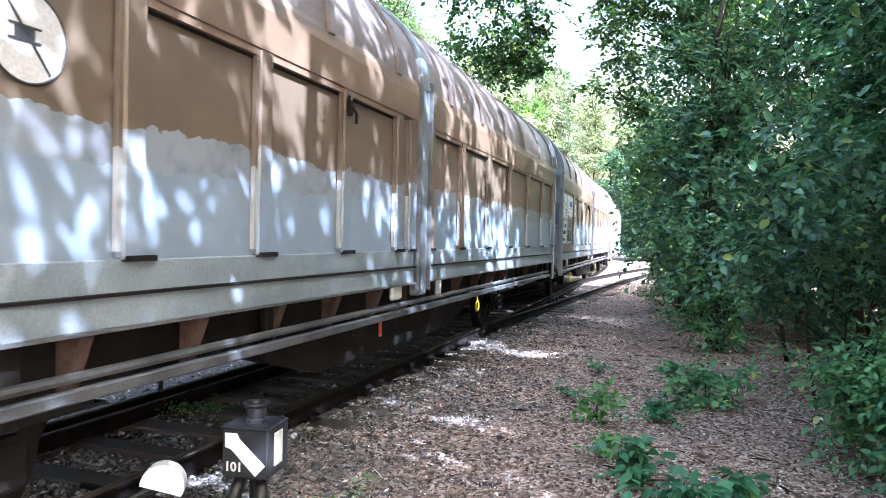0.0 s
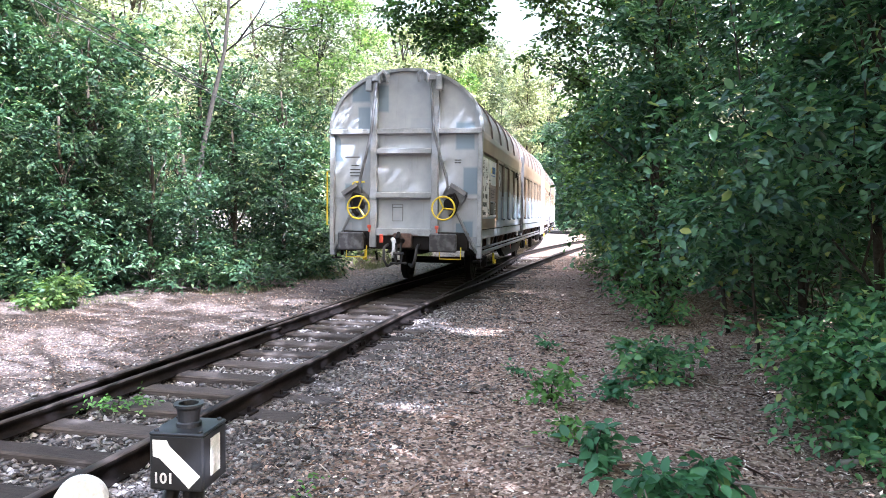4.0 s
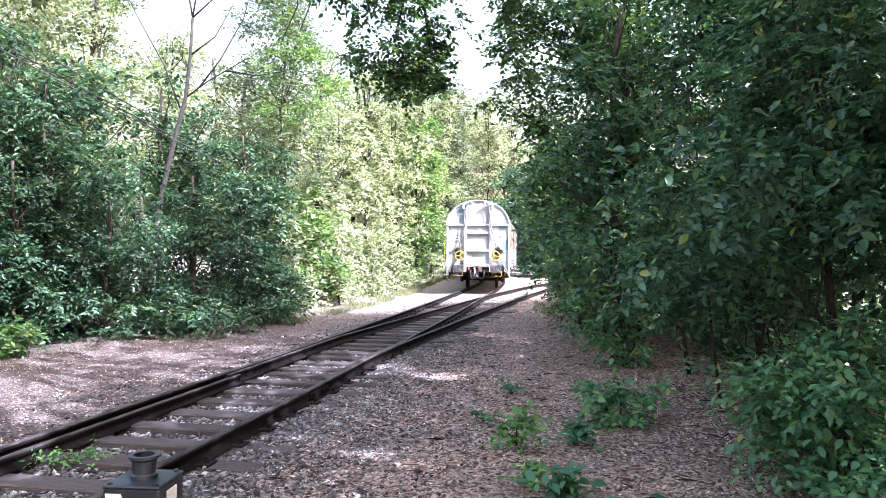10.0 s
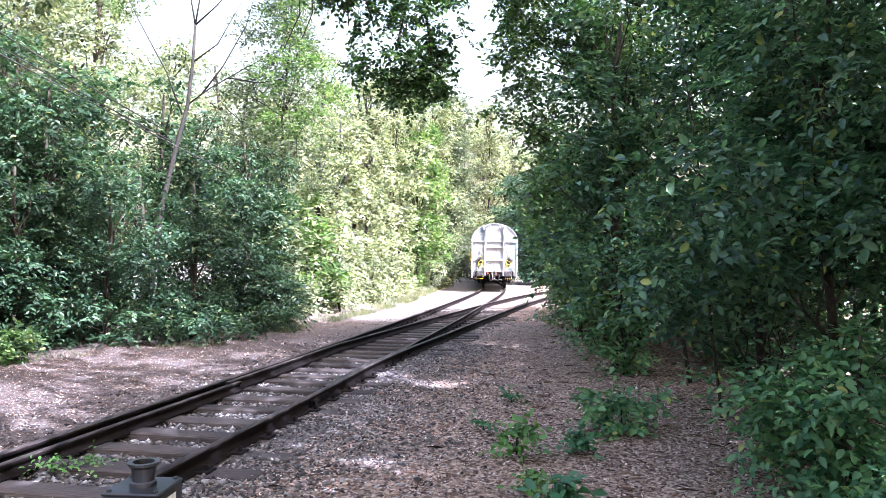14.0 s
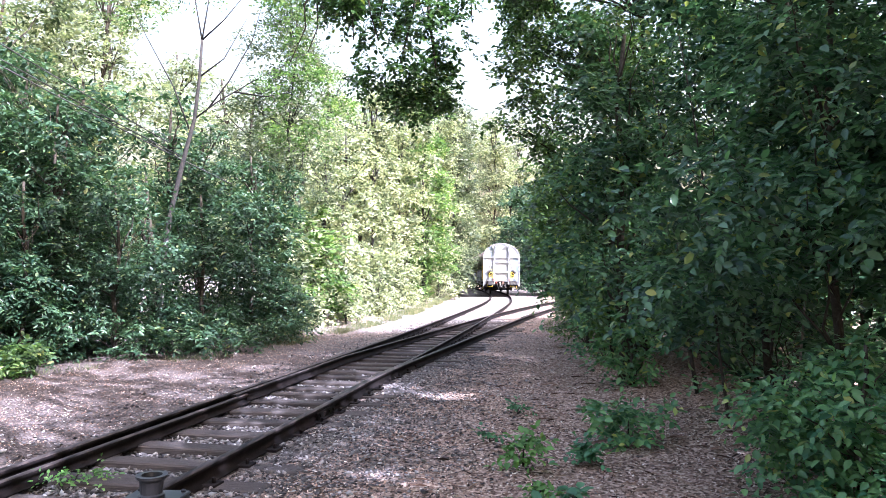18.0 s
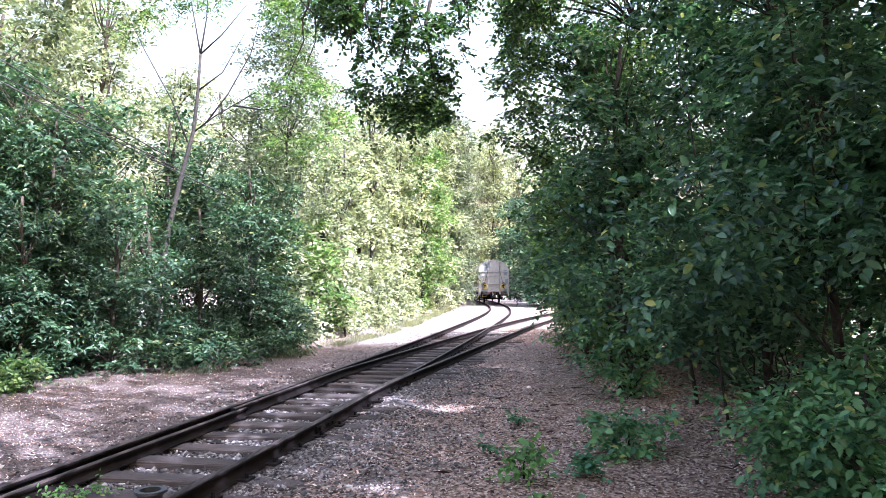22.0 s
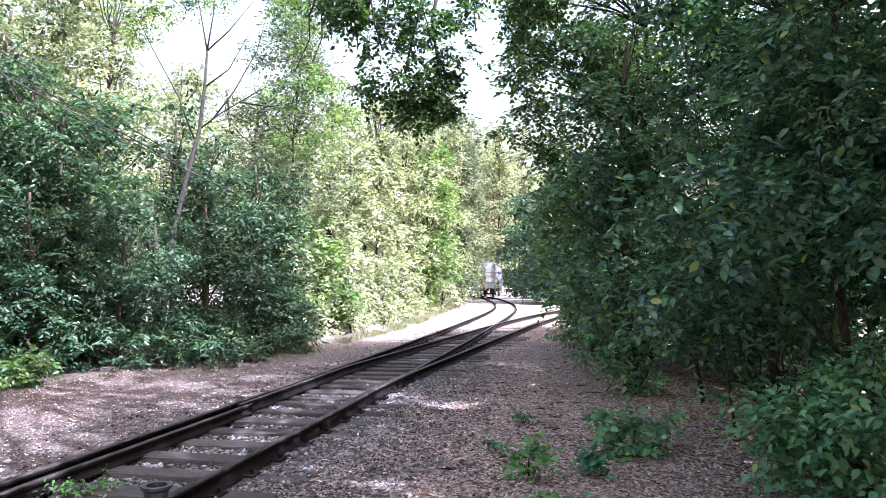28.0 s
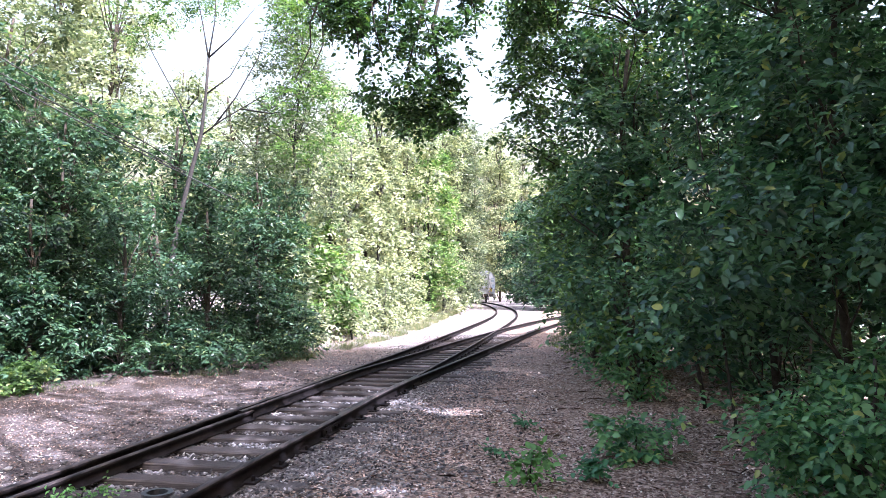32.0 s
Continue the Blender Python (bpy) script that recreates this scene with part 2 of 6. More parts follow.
PIPE = plain("worn_pipe", (0.078, 0.081, 0.087), (0.168, 0.171, 0.177), 5.0, 0.45, 0.3, 0.2)
RUBBER = plain("rubber", (0.009, 0.009, 0.009), (0.018, 0.018, 0.018), 9.0, 0.7)
CABLE = plain("cable", (0.012, 0.012, 0.012), (0.024, 0.024, 0.024), 9.0, 0.6)
BLUEINK = plain("blue_ink", (0.012, 0.072, 0.252), (0.018, 0.096, 0.3), 9.0, 0.5)
DARKINK = plain("dark_ink", (0.012, 0.012, 0.0132), (0.03, 0.03, 0.03), 9.0, 0.6)
PLACARD = plain("white_placard", (0.435, 0.435, 0.4425), (0.555, 0.555, 0.555), 4.0, 0.5, 0.0, 0.1)

# wagon end: pale grey-white paint with square touched-up patches of light blue
k = Mat("end_wall_paint", 0.42)
vec = k.mapped((0.6, 0.6, 0.42))
sq = k.t.nodes.new("ShaderNodeTexVoronoi")
sq.distance = "CHEBYCHEV"
sq.inputs["Scale"].default_value = 3.1
k.link(vec, sq.inputs["Vector"])
sel = k.ramp(sq.outputs["Color"], [(0.52, 0.0), (0.55, 0.85)])
inner = k.ramp(sq.outputs["Distance"], [(0.30, 1.0), (0.36, 0.0)])
patch = k.math("MULTIPLY", sel, inner)
pale = k.ramp(k.noise(3.0, 6.0), [(0.3, (0.216, 0.24, 0.264)), (0.7, (0.3, 0.321, 0.342))])
col = k.mix(patch, pale, (0.105, 0.159, 0.21))
streak = k.ramp(k.noise(5.0, 6.0, k.mapped((1.8, 1.8, 0.21))), [(0.58, (1.0, 1.0, 1.0)), (0.82, (0.72, 0.67, 0.63))])
k.colour(k.mix(1.0, col, streak, "MULTIPLY"))
k.bump(k.noise(2.0, 3.0), 0.15, 0.02)
END = k.m
FRAMEGREY = plain("end_frame_paint", (0.174, 0.189, 0.204), (0.264, 0.279, 0.294), 4.0, 0.5, 0.0, 0.15)

# sliding wall: brown above, rubbed and overpainted grey below, with an uneven edge
k = Mat("side_wall_paint", 0.45)
z = k.axis(2)
edge = k.math("ADD", z, k.math("MULTIPLY", k.noise(1.3, 4.0), 0.22))
blot = k.math("ADD", edge, k.math("MULTIPLY", k.noise(7.0, 3.0), 0.14))
grey = k.ramp(k.noise(2.2, 6.0), [(0.3, (0.1612, 0.2011, 0.2559)), (0.7, (0.2202, 0.266, 0.329))])
dirty = k.ramp(k.noise(4.5, 5.0), [(0.45, (0.2062, 0.2273, 0.2611)), (0.7, (0.1265, 0.1354, 0.1546))])
brown = k.ramp(k.noise(1.6, 6.0), [(0.3, (0.08806, 0.06374, 0.04325)), (0.7, (0.1258, 0.09352, 0.06486))])
low = k.mix(k.math("GREATER_THAN", blot, 2.06), grey, dirty)
k.colour(k.mix(k.math("GREATER_THAN", blot, 2.27), low, brown))
k.bump(k.noise(1.5, 4.0), 0.15, 0.02)
WALL = k.m
k = Mat("brown_paint", 0.5)
k.colour(k.mix(k.ramp(k.noise(2.6, 6.0), [(0.55, 0.0), (0.75, 0.6)]), k.ramp(k.noise(1.2, 5.0), [(0.3, (0.1024, 0.06947, 0.04462)), (0.7, (0.1546, 0.1066, 0.06864))]), (0.2195, 0.157, 0.1073)))
BROWN = k.m
ROOF = plain("roof_paint", (0.1035, 0.08114, 0.07452), (0.1656, 0.1341, 0.1226), 1.5, 0.5, 0.1, 0.2)
SILL = plain("sill_paint", (0.1544, 0.1825, 0.2106), (0.2246, 0.2574, 0.2902), 2.5, 0.5, 0.0, 0.15)
k = Mat("post_edge_paint", 0.5)
k.colour(k.mix(k.math("GREATER_THAN", k.math("ADD", k.axis(2), k.math("MULTIPLY", k.noise(3.0), 0.2)), 2.08), k.ramp(k.noise(6.0), [(0.3, (0.252, 0.264, 0.276)), (0.7, (0.36, 0.366, 0.372))]), k.ramp(k.noise(5.0), [(0.3, (0.078, 0.06, 0.0432)), (0.7, (0.144, 0.114, 0.087))])))
POSTEDGE = k.m
POSTGREY = plain("post_grey", (0.114, 0.138, 0.159), (0.18, 0.204, 0.228), 3.0, 0.5)

# ---- mesh helpers ----
def empty(name, m=None):
    ob = new(name)
    ob.empty_display_size = 0.2
    if m is not None:
        ob.matrix_world = m
    return ob


def part(name, bm, material, parent=None, label="", smooth=False):
    me = bpy.data.meshes.new(name)
    bm.to_mesh(me)
    bm.free()
    me.materials.append(material)
    if smooth:
        me.shade_smooth()
    ob = new(name, me)
    ob.parent = parent
    return tagged(ob, label)


def shared(name, me, parent, m=None, label=""):
    ob = new(name, me)
    ob.parent = parent
    if m is not None:
        ob.matrix_basis = m
    return tagged(ob, label)


def box(bm, x, y, z, sx, sy, sz, m=None, bevel=0.0):
    """A box by centre and size, bevelled if wished."""
    t = Matrix.Translation((x, y, z)) @ Matrix.Diagonal((sx, sy, sz, 1))
    made = bmesh.ops.create_cube(bm, size=1.0, matrix=(m @ t) if m is not None else t)["verts"]
    if bevel:
        edges = list({e for v in made for e in v.link_edges})
        bmesh.ops.bevel(bm, geom=edges, offset=bevel, segments=1, affect="EDGES")
    return bm


def tube(bm, pts, radii, seg=8, caps=True):
    """A tapered pipe along points."""
    pts = [Vector(p) for p in pts]
    if isinstance(radii, (int, float)):
        radii = [radii] * len(pts)
    rings = []
    side = None
    for i, p in enumerate(pts):
        d = (pts[min(i + 1, len(pts) - 1)] - pts[max(i - 1, 0)]).normalized()
        if side is None:
            side = d.orthogonal().normalized()
        side = (side - d * side.dot(d)).normalized()
        up = d.cross(side)
        rings.append([bm.verts.new(p + (side * math.cos(a) + up * math.sin(a)) * radii[i]) for a in (2 * math.pi * k / seg for k in range(seg))])
    for a, b in zip(rings, rings[1:]):
        for k in range(seg):
            bm.faces.new((a[k], a[(k + 1) % seg], b[(k + 1) % seg], b[k]))
    if caps:
        bm.faces.new(rings[0][::-1])
        bm.faces.new(rings[-1])
    return bm


def ring(bm, centre, r, thick, axis="y", seg=24, sides=6):
    c = Vector(centre)
    grid = []
    for i in range(seg):
        a = 2 * math.pi * i / seg
        u = {"y": Vector((math.cos(a), 0, math.sin(a))), "x": Vector((0, math.cos(a), math.sin(a))), "z": Vector((math.cos(a), math.sin(a), 0))}[axis]
        w = {"y": Vector((0, 1, 0)), "x": Vector((1, 0, 0)), "z": Vector((0, 0, 1))}[axis]
        grid.append([bm.verts.new(c + u * (r + thick * math.cos(b)) + w * thick * math.sin(b)) for b in (2 * math.pi * j / sides for j in range(sides))])
    for i in range(seg):
        a, b = grid[i], grid[(i + 1) % seg]
        for j in range(sides):
            bm.faces.new((a[j], b[j], b[(j + 1) % sides], a[(j + 1) % sides]))
    return bm


def lathe(bm, profile, centre=(0, 0, 0), seg=20):
    """Turned shape: (radius, height) pairs round z."""
    c = Vector(centre)
    rings = [[bm.verts.new(c + Vector((r * math.cos(a), r * math.sin(a), h))) for a in (2 * math.pi * k / seg for k in range(seg))] for r, h in profile]
    for a, b in zip(rings, rings[1:]):
        for k in range(seg):
            bm.faces.new((a[k], a[(k + 1) % seg], b[(k + 1) % seg], b[k]))
    bm.faces.new(rings[0][::-1])
    bm.faces.new(rings[-1])
    return bm


def extrude(bm, outline, axis, a, b):
    """A prism: outline in the plane across axis ('x': y,z; 'y': x,z), from a to b."""
    put = (lambda p, d: (d, p[0], p[1])) if axis == "x" else (lambda p, d: (p[0], d, p[1])) if axis == "y" else (lambda p, d: (p[0], p[1], d))
    lo = [bm.verts.new(put(p, a)) for p in outline]
    hi = [bm.verts.new(put(p, b)) for p in outline]
    n = len(outline)
    for i in range(n):
        bm.faces.new((lo[i], lo[(i + 1) % n], hi[(i + 1) % n], hi[i]))
    bm.faces.new(lo[::-1])
    bm.faces.new(hi)
    bmesh.ops.recalc_face_normals(bm, faces=bm.faces[:])
    return bm


def text(name, words, size, m, material, parent):
    """Lettering with the built-in font, turned into a thin mesh."""
    cu = bpy.data.curves.new(name, "FONT")
    cu.body, cu.size, cu.extrude, cu.offset, cu.align_x = words, size, 0.001, size * 0.022, "LEFT"
    ob = bpy.data.objects.new(name, cu)
    me = bpy.data.meshes.new_from_object(ob)
    bpy.data.objects.remove(ob)
    me.materials.clear()
    me.materials.append(material)
    return shared(name, me, parent, m)


def raw_mesh(name, verts, quads, material, smooth=False):
    """A mesh from arrays: verts (n, 3), faces (m, k) of equal size."""
    me = bpy.data.meshes.new(name)
    m, k = quads.shape
    me.vertices.add(len(verts))
    me.vertices.foreach_set("co", np.ascontiguousarray(verts, dtype=np.float32).ravel())
    me.loops.add(m * k)
    me.loops.foreach_set("vertex_index", np.ascontiguousarray(quads, dtype=np.int32).ravel())
    me.polygons.add(m)
    me.polygons.foreach_set("loop_start", np.arange(0, m * k, k, dtype=np.int32))
    me.update(calc_edges=True)
    me.materials.append(material)
    if smooth:
        me.shade_smooth()
    return me


# ---- leaves ----
RNG = np.random.default_rng(7)


def unit(v):
    return v / np.maximum(np.linalg.norm(v, axis=1, keepdims=True), 1e-6)


def leaf_arrays(pos, axis, up, size, width=0.55, fold=0.18, full=True):
    """Ovate leaves folded along the midrib."""
    n = len(pos)
    axis = unit(axis)
    side = unit(np.cross(axis, up))
    nor = np.cross(side, axis)
    s = size[:, None]
    w = s * width * 0.5
    if full:
        v = np.stack([pos, pos + axis * s * 0.28 + side * w * 0.9 + nor * s * fold * 0.5, pos + axis * s * 0.66 + side * w * 0.8 + nor * s * fold * 0.4, pos + axis * s - nor * s * 0.12,
                      pos + axis * s * 0.66 - side * w * 0.8 + nor * s * fold * 0.4, pos + axis * s * 0.28 - side * w * 0.9 + nor * s * fold * 0.5], 1).reshape(-1, 3)
        q = (np.arange(n)[:, None] * 6 + np.array([[0, 1, 2, 3, 0, 3, 4, 5]])).reshape(-1, 4)
    else:
        v = np.stack([pos, pos + axis * s * 0.45 + side * w, pos + axis * s, pos + axis * s * 0.45 - side * w], 1).reshape(-1, 3)
        q = (np.arange(n)[:, None] * 4 + np.array([[0, 1, 2, 3]])).reshape(-1, 4)
    return v, q


def sprays(origin, heading, outward, n, length, leaf, width=0.55, droop=0.35, full=True):
    """Twigs with leaves set along them on both sides."""
    m = len(origin)
    s = np.linspace(0.08, 1.0, n)[None, :, None]
    heading = unit(heading)
    ln = (length * RNG.uniform(0.6, 1.3, m))[:, None, None]
    pts = origin[:, None, :] + heading[:, None, :] * s * ln
    pts[:, :, 2:] -= droop * ln * s * s
    side = unit(np.cross(heading, np.array([0, 0, 1.0]) + RNG.normal(0, 0.25, (m, 3))))
    sign = np.where(np.arange(n) % 2 == 0, 1.0, -1.0)[None, :, None]
    ax = heading[:, None, :] * 0.55 + side[:, None, :] * sign * 0.95 + RNG.normal(0, 0.28, (m, n, 3))
    ax[:, :, 2] -= 0.28
    ax[:, -1, :] = heading + RNG.normal(0, 0.2, (m, 3))
    up = np.array([0, 0, 1.0])[None, None, :] + outward[:, None, :] * 0.55 + RNG.normal(0, 0.33, (m, n, 3))
    size = (leaf * RNG.uniform(0.65, 1.25, (m, n))).ravel()
    return leaf_arrays(pts.reshape(-1, 3), ax.reshape(-1, 3), up.reshape(-1, 3), size, width, 0.16, full)


# openings in the canopy, by the foot (x, y) of the sunbeam that falls through and its radius
GAPS = [(-7.3, 12.0, 0.8), (6.2, 12.2, 0.8), (7.4, 14.2, 0.9), (5.4, 9.8, 0.6), (8.6, 11.0, 0.9), (6.6, 16.4, 0.9), (5.0, 7.6, 0.5), (9.6, 15.4, 1.0), (-0.35, 6.2, 0.34), (0.0, 10.3, 0.4), (0.8, 10.5, 0.3), (1.9, 15.3, 0.5), (3.2, 5.7, 0.7), (2.3, 7.4, 0.55), (2.9, 4.6, 0.55), (-5.3, 9.2, 0.85), (-6.1, 8.6, 0.7), (-4.2, 7.8, 0.6), (-5.4, 7.4, 0.6), (-4.5, 12.4, 0.45), (-5.6, 12.6, 0.4), (-3.6, 13.8, 0.45), (-2.4, 8.6, 0.4), (-3.4, 6.2, 0.4), (1.3, 12.6, 0.45)]


def shaded(o):
    """Which of the places o stay leafy: those outside every opening of the canopy."""
    keep = np.ones(len(o), dtype=bool)
    sun_to = np.array(SUN_TO)
    for x, y, r in GAPS:
        rel = o - np.array([x, y, 0.0])
        d = np.linalg.norm(rel - (rel @ sun_to)[:, None] * sun_to, axis=1)
        keep &= (d > r) | (o[:, 2] < 3.2)
    return keep


def blob_sprays(blobs, per_m2, n, length, leaf, width=0.55, droop=0.35, full=True, hollow=0.62, low=-0.75, split=6):
    """Sprays over the shells of ellipsoids (x, y, z, rx, ry, rz), uneven, with gaps."""
    out_v, out_q, off = [], [], 0
    lumps = []
    for x, y, z, rx, ry, rz in blobs:
        for d in unit(RNG.normal(0, 1, (split, 3))):
            f, g = RNG.uniform(0.38, 0.6), RNG.uniform(0.45, 0.75)
            lumps.append((x + d[0] * rx * g, y + d[1] * ry * g, z + d[2] * rz * g, rx * f, ry * f, rz * f * 0.9))
    for x, y, z, rx, ry, rz in lumps if split else blobs:
        area = 4 * math.pi * ((rx * ry) ** 1.6 / 3 + (rx * rz) ** 1.6 / 3 + (ry * rz) ** 1.6 / 3) ** (1 / 1.6)
        m = max(8, int(area * per_m2))
        d = unit(RNG.normal(0, 1, (m, 3)))
        d = d[d[:, 2] > low]
        # gaps and lumps by a cheap wave noise over the sphere
        ph = RNG.uniform(0, 6.28, 3)
        lump = np.sin(d[:, 0] * 5.3 + ph[0]) + np.sin(d[:, 1] * 5.9 + ph[1]) + np.sin(d[:, 2] * 6.4 + ph[2])
        keep = RNG.uniform(-2.6, 1.3, len(d)) < lump
        d, lump = d[keep], lump[keep]
        r = (hollow + (1.04 - hollow) * RNG.uniform(0, 1, len(d)) ** 0.55) * (1 + 0.07 * lump)
        o = np.array([x, y, z]) + d * r[:, None] * np.array([rx, ry, rz])
        o = o[(o[:, 2] > 0.05) & shaded(o)]
        d = d[: len(o)] if len(o) == len(d) else unit((o - np.array([x, y, z])) / np.array([rx, ry, rz]))
        head = d * 0.9 + RNG.normal(0, 0.55, d.shape)
        head[:, 2] = head[:, 2] * 0.6
        v, q = sprays(o - unit(head) * length * 0.4, head, d, n, length, leaf, width, droop, full)
        out_v.append(v)
        out_q.append(q + off)
        off += len(v)
    return np.concatenate(out_v), np.concatenate(out_q)


def limbs(bm, base, tips, r0, seg=7, wob=0.12, rng=None):
    """Limbs from a base to tips, bent and tapered."""
    rng = rng or random
    for tip in tips:
        a, b = Vector(base), Vector(tip)
        n = 4
        pts = []
        for i in range(n + 1):
            f = i / n
            p = a.lerp(b, f)
            k = math.sin(f * math.pi) * (b - a).length * wob
            pts.append(p + Vector((rng.uniform(-1, 1), rng.uniform(-1, 1), rng.uniform(0.0, 0.8))) * k * 0.5)
        tube(bm, pts, [r0 * (1 - 0.82 * i / n) for i in range(n + 1)], seg)
    return bm


DENSE = 1.32


def tree(name, label, category, foot, trunk, blobs, leafmat, bark, per_m2=9, n=9, length=0.5, leaf=0.1, width=0.55, r=0.16, droop=0.35, full=True, group="", hollow=0.4, low=-0.75, split=6, branches=(), shoots=()):
    """A tree or shrub: trunk along points, a limb to each clump, crown of leaf sprays."""
    rng = random.Random(int(foot[0] * 100 + foot[1] * 17) % 9973)
    t = tagged(empty(name, pose(*foot)), label, category, group)
    inv = np.array(foot, dtype=float)
    base = Vector(foot)
    bm = bmesh.new()
    loc = [Vector(p) - base for p in trunk]
    tube(bm, loc, [r * (1.25 if i == 0 else 1 - 0.6 * i / max(1, len(loc) - 1)) for i in range(len(loc))], 10)
    part("trunk", bm, bark, t, smooth=True)
    for pts in branches:
        bm = bmesh.new()
        tube(bm, [Vector(p) - base for p in pts], [r * 0.3 * (1 - 0.75 * i / (len(pts) - 1)) for i in range(len(pts))], 7)
        part("limb", bm, bark, t, smooth=True)
    for pts in shoots:
        bm = bmesh.new()
        tube(bm, [Vector(p) - base for p in pts], [r * 0.15 * (1 - 0.7 * i / (len(pts) - 1)) for i in range(len(pts))], 6)
        part("twig", bm, bark, t, smooth=True)
    if not branches:
        for x, y, z, rx, ry, rz in blobs:
            bm = bmesh.new()
            cen = Vector((x, y, z)) - base
            below = [p for p in loc if p.z < cen.z - 0.2] or loc[:1]
            start = max(below, key=lambda p: p.z)
            tips = [cen + Vector((rng.uniform(-0.8, 0.8) * rx, rng.uniform(-0.8, 0.8) * ry, rng.uniform(-0.1, 0.85) * rz)) for _ in range(2)]
            limbs(bm, start, tips, r * 0.34, 5, 0.16, rng)
            part("limb", bm, bark, t, smooth=True)
    v, q = blob_sprays(blobs, per_m2 * DENSE, n, length, leaf, width, droop, full, hollow, low, split)
    me = raw_mesh("crown", v - inv, q, leafmat)
    tagged(shared("crown", me, t), kind="stuff")
    return t


def mass(name, label, category, x, y, h, r, leafmat, bark=None, per_m2=12, leaf=0.11, width=0.55, n=9, length=0.45, full=True, group="", low_at=0.12, tr=0.08, extra=(), split=4, lean=0.0):
    """A leafy tree or shrub that fills the space from near the ground to height h within radius r, with an uneven outline."""
    rng = random.Random(int(x * 131 + y * 37 + h * 11))
    blobs = []
    levels = max(2, int(h / (r * 0.75)))
    for i in range(levels):
        f = low_at + (0.93 - low_at) * (i + 0.4) / levels
        k = 3 if i < levels - 1 else 2
        a0 = rng.uniform(0, 6.28)
        taper = 1.0 if f < 0.6 else 1.0 - (f - 0.6) * 0.9
        for j in range(k):
            a = a0 + 6.28 * j / k + rng.uniform(-0.5, 0.5)
            o = r * rng.uniform(0.25, 0.55) * taper
            q = r * rng.uniform(0.5, 0.68) * taper
            blobs.append((x + lean * f + o * math.cos(a), y + o * math.sin(a), h * f + rng.uniform(-0.2, 0.2) * r, q, q, q * rng.uniform(0.6, 0.85)))
    blobs += list(extra)
    bends = [(x, y, 0)] + [(x + lean * f + rng.uniform(-0.12, 0.12) * r * 0.5, y + rng.uniform(-0.1, 0.1) * r * 0.5, h * f) for f in (0.15, 0.3, 0.5, 0.7, 0.88)]
    return tree(name, label, category, (x, y, 0), bends, blobs, leafmat, bark or BARK, per_m2, n, length, leaf, width, tr, 0.35, full, group, 0.35, -0.9, split)

# ---- the lines of the tracks ----
def spline(points, step=0.25):
    """Smooth line through (x, y) points, as evenly spaced samples."""
    p = np.array([(2 * points[0][0] - points[1][0], 2 * points[0][1] - points[1][1]), *points, (2 * points[-1][0] - points[-2][0], 2 * points[-1][1] - points[-2][1])], dtype=float)
    out = []
    for i in range(1, len(p) - 2):
        a, b, c, d = p[i - 1:i + 3]
        # knots by chord length keep uneven spans smooth
        t0, t1 = 0.0, math.sqrt(np.linalg.norm(b - a))
        t2 = t1 + math.sqrt(np.linalg.norm(c - b))
        t3 = t2 + math.sqrt(np.linalg.norm(d - c))
        for t in np.linspace(t1, t2, max(4, int(np.linalg.norm(c - b) / 0.2)), endpoint=False):
            a1 = (t1 - t) / (t1 - t0) * a + (t - t0) / (t1 - t0) * b
            a2 = (t2 - t) / (t2 - t1) * b + (t - t1) / (t2 - t1) * c
            a3 = (t3 - t) / (t3 - t2) * c + (t - t2) / (t3 - t2) * d
            b1 = (t2 - t) / (t2 - t0) * a1 + (t - t0) / (t2 - t0) * a2
            b2 = (t3 - t) / (t3 - t1) * a2 + (t - t1) / (t3 - t1) * a3
            out.append((t2 - t) / (t2 - t1) * b1 + (t - t1) / (t2 - t1) * b2)
    out.append(np.array(points[-1], dtype=float))
    out = np.array(out)
    s = np.concatenate([[0], np.cumsum(np.linalg.norm(np.diff(out, axis=0), axis=1))])
    u = np.arange(0, s[-1], step)
    return np.stack([np.interp(u, s, out[:, 0]), np.interp(u, s, out[:, 1])], 1), u


MAIN, MAIN_S = spline([(-13.05, -50), (-7.5, -20), (-3.78, 0), (-2.66, 6), (-2.1, 9), (-0.87, 16), (0.46, 24), (3.4, 44), (4.65, 58), (5.0, 72), (4.95, 85), (4.1, 100), (1.2, 120), (-6.5, 140), (-15, 160)])
SIDE, SIDE_S = spline([(-2.66, 6), (-2.1, 9), (-1.67, 11.5), (-0.44, 16.5), (1.1, 22.5), (3.5, 31.4), (6.2, 40), (11.5, 54), (19, 70), (30, 90)])
RAIL_Z = 0.17
HALF = 0.743


def offset(line, d):
    t = np.gradient(line, axis=0)
    t /= np.linalg.norm(t, axis=1, keepdims=True)
    return line + np.stack([t[:, 1], -t[:, 0]], 1) * d


def main_at(s):
    """Place (x, y) and heading at arc length s of the main line."""
    x, y = np.interp(s, MAIN_S, MAIN[:, 0]), np.interp(s, MAIN_S, MAIN[:, 1])
    x2, y2 = np.interp(s + 0.5, MAIN_S, MAIN[:, 0]), np.interp(s + 0.5, MAIN_S, MAIN[:, 1])
    return float(x), float(y), math.atan2(x2 - x, y2 - y)


# ---- ground ----
def ground_lines(lo, hi, near_lo, near_hi, step):
    near = np.arange(near_lo, near_hi + step / 2, step)
    a = near_lo - np.geomspace(step, near_lo - lo, 22)
    b = near_hi + np.geomspace(step, hi - near_hi, 22)
    return np.concatenate([a[::-1], near, b])


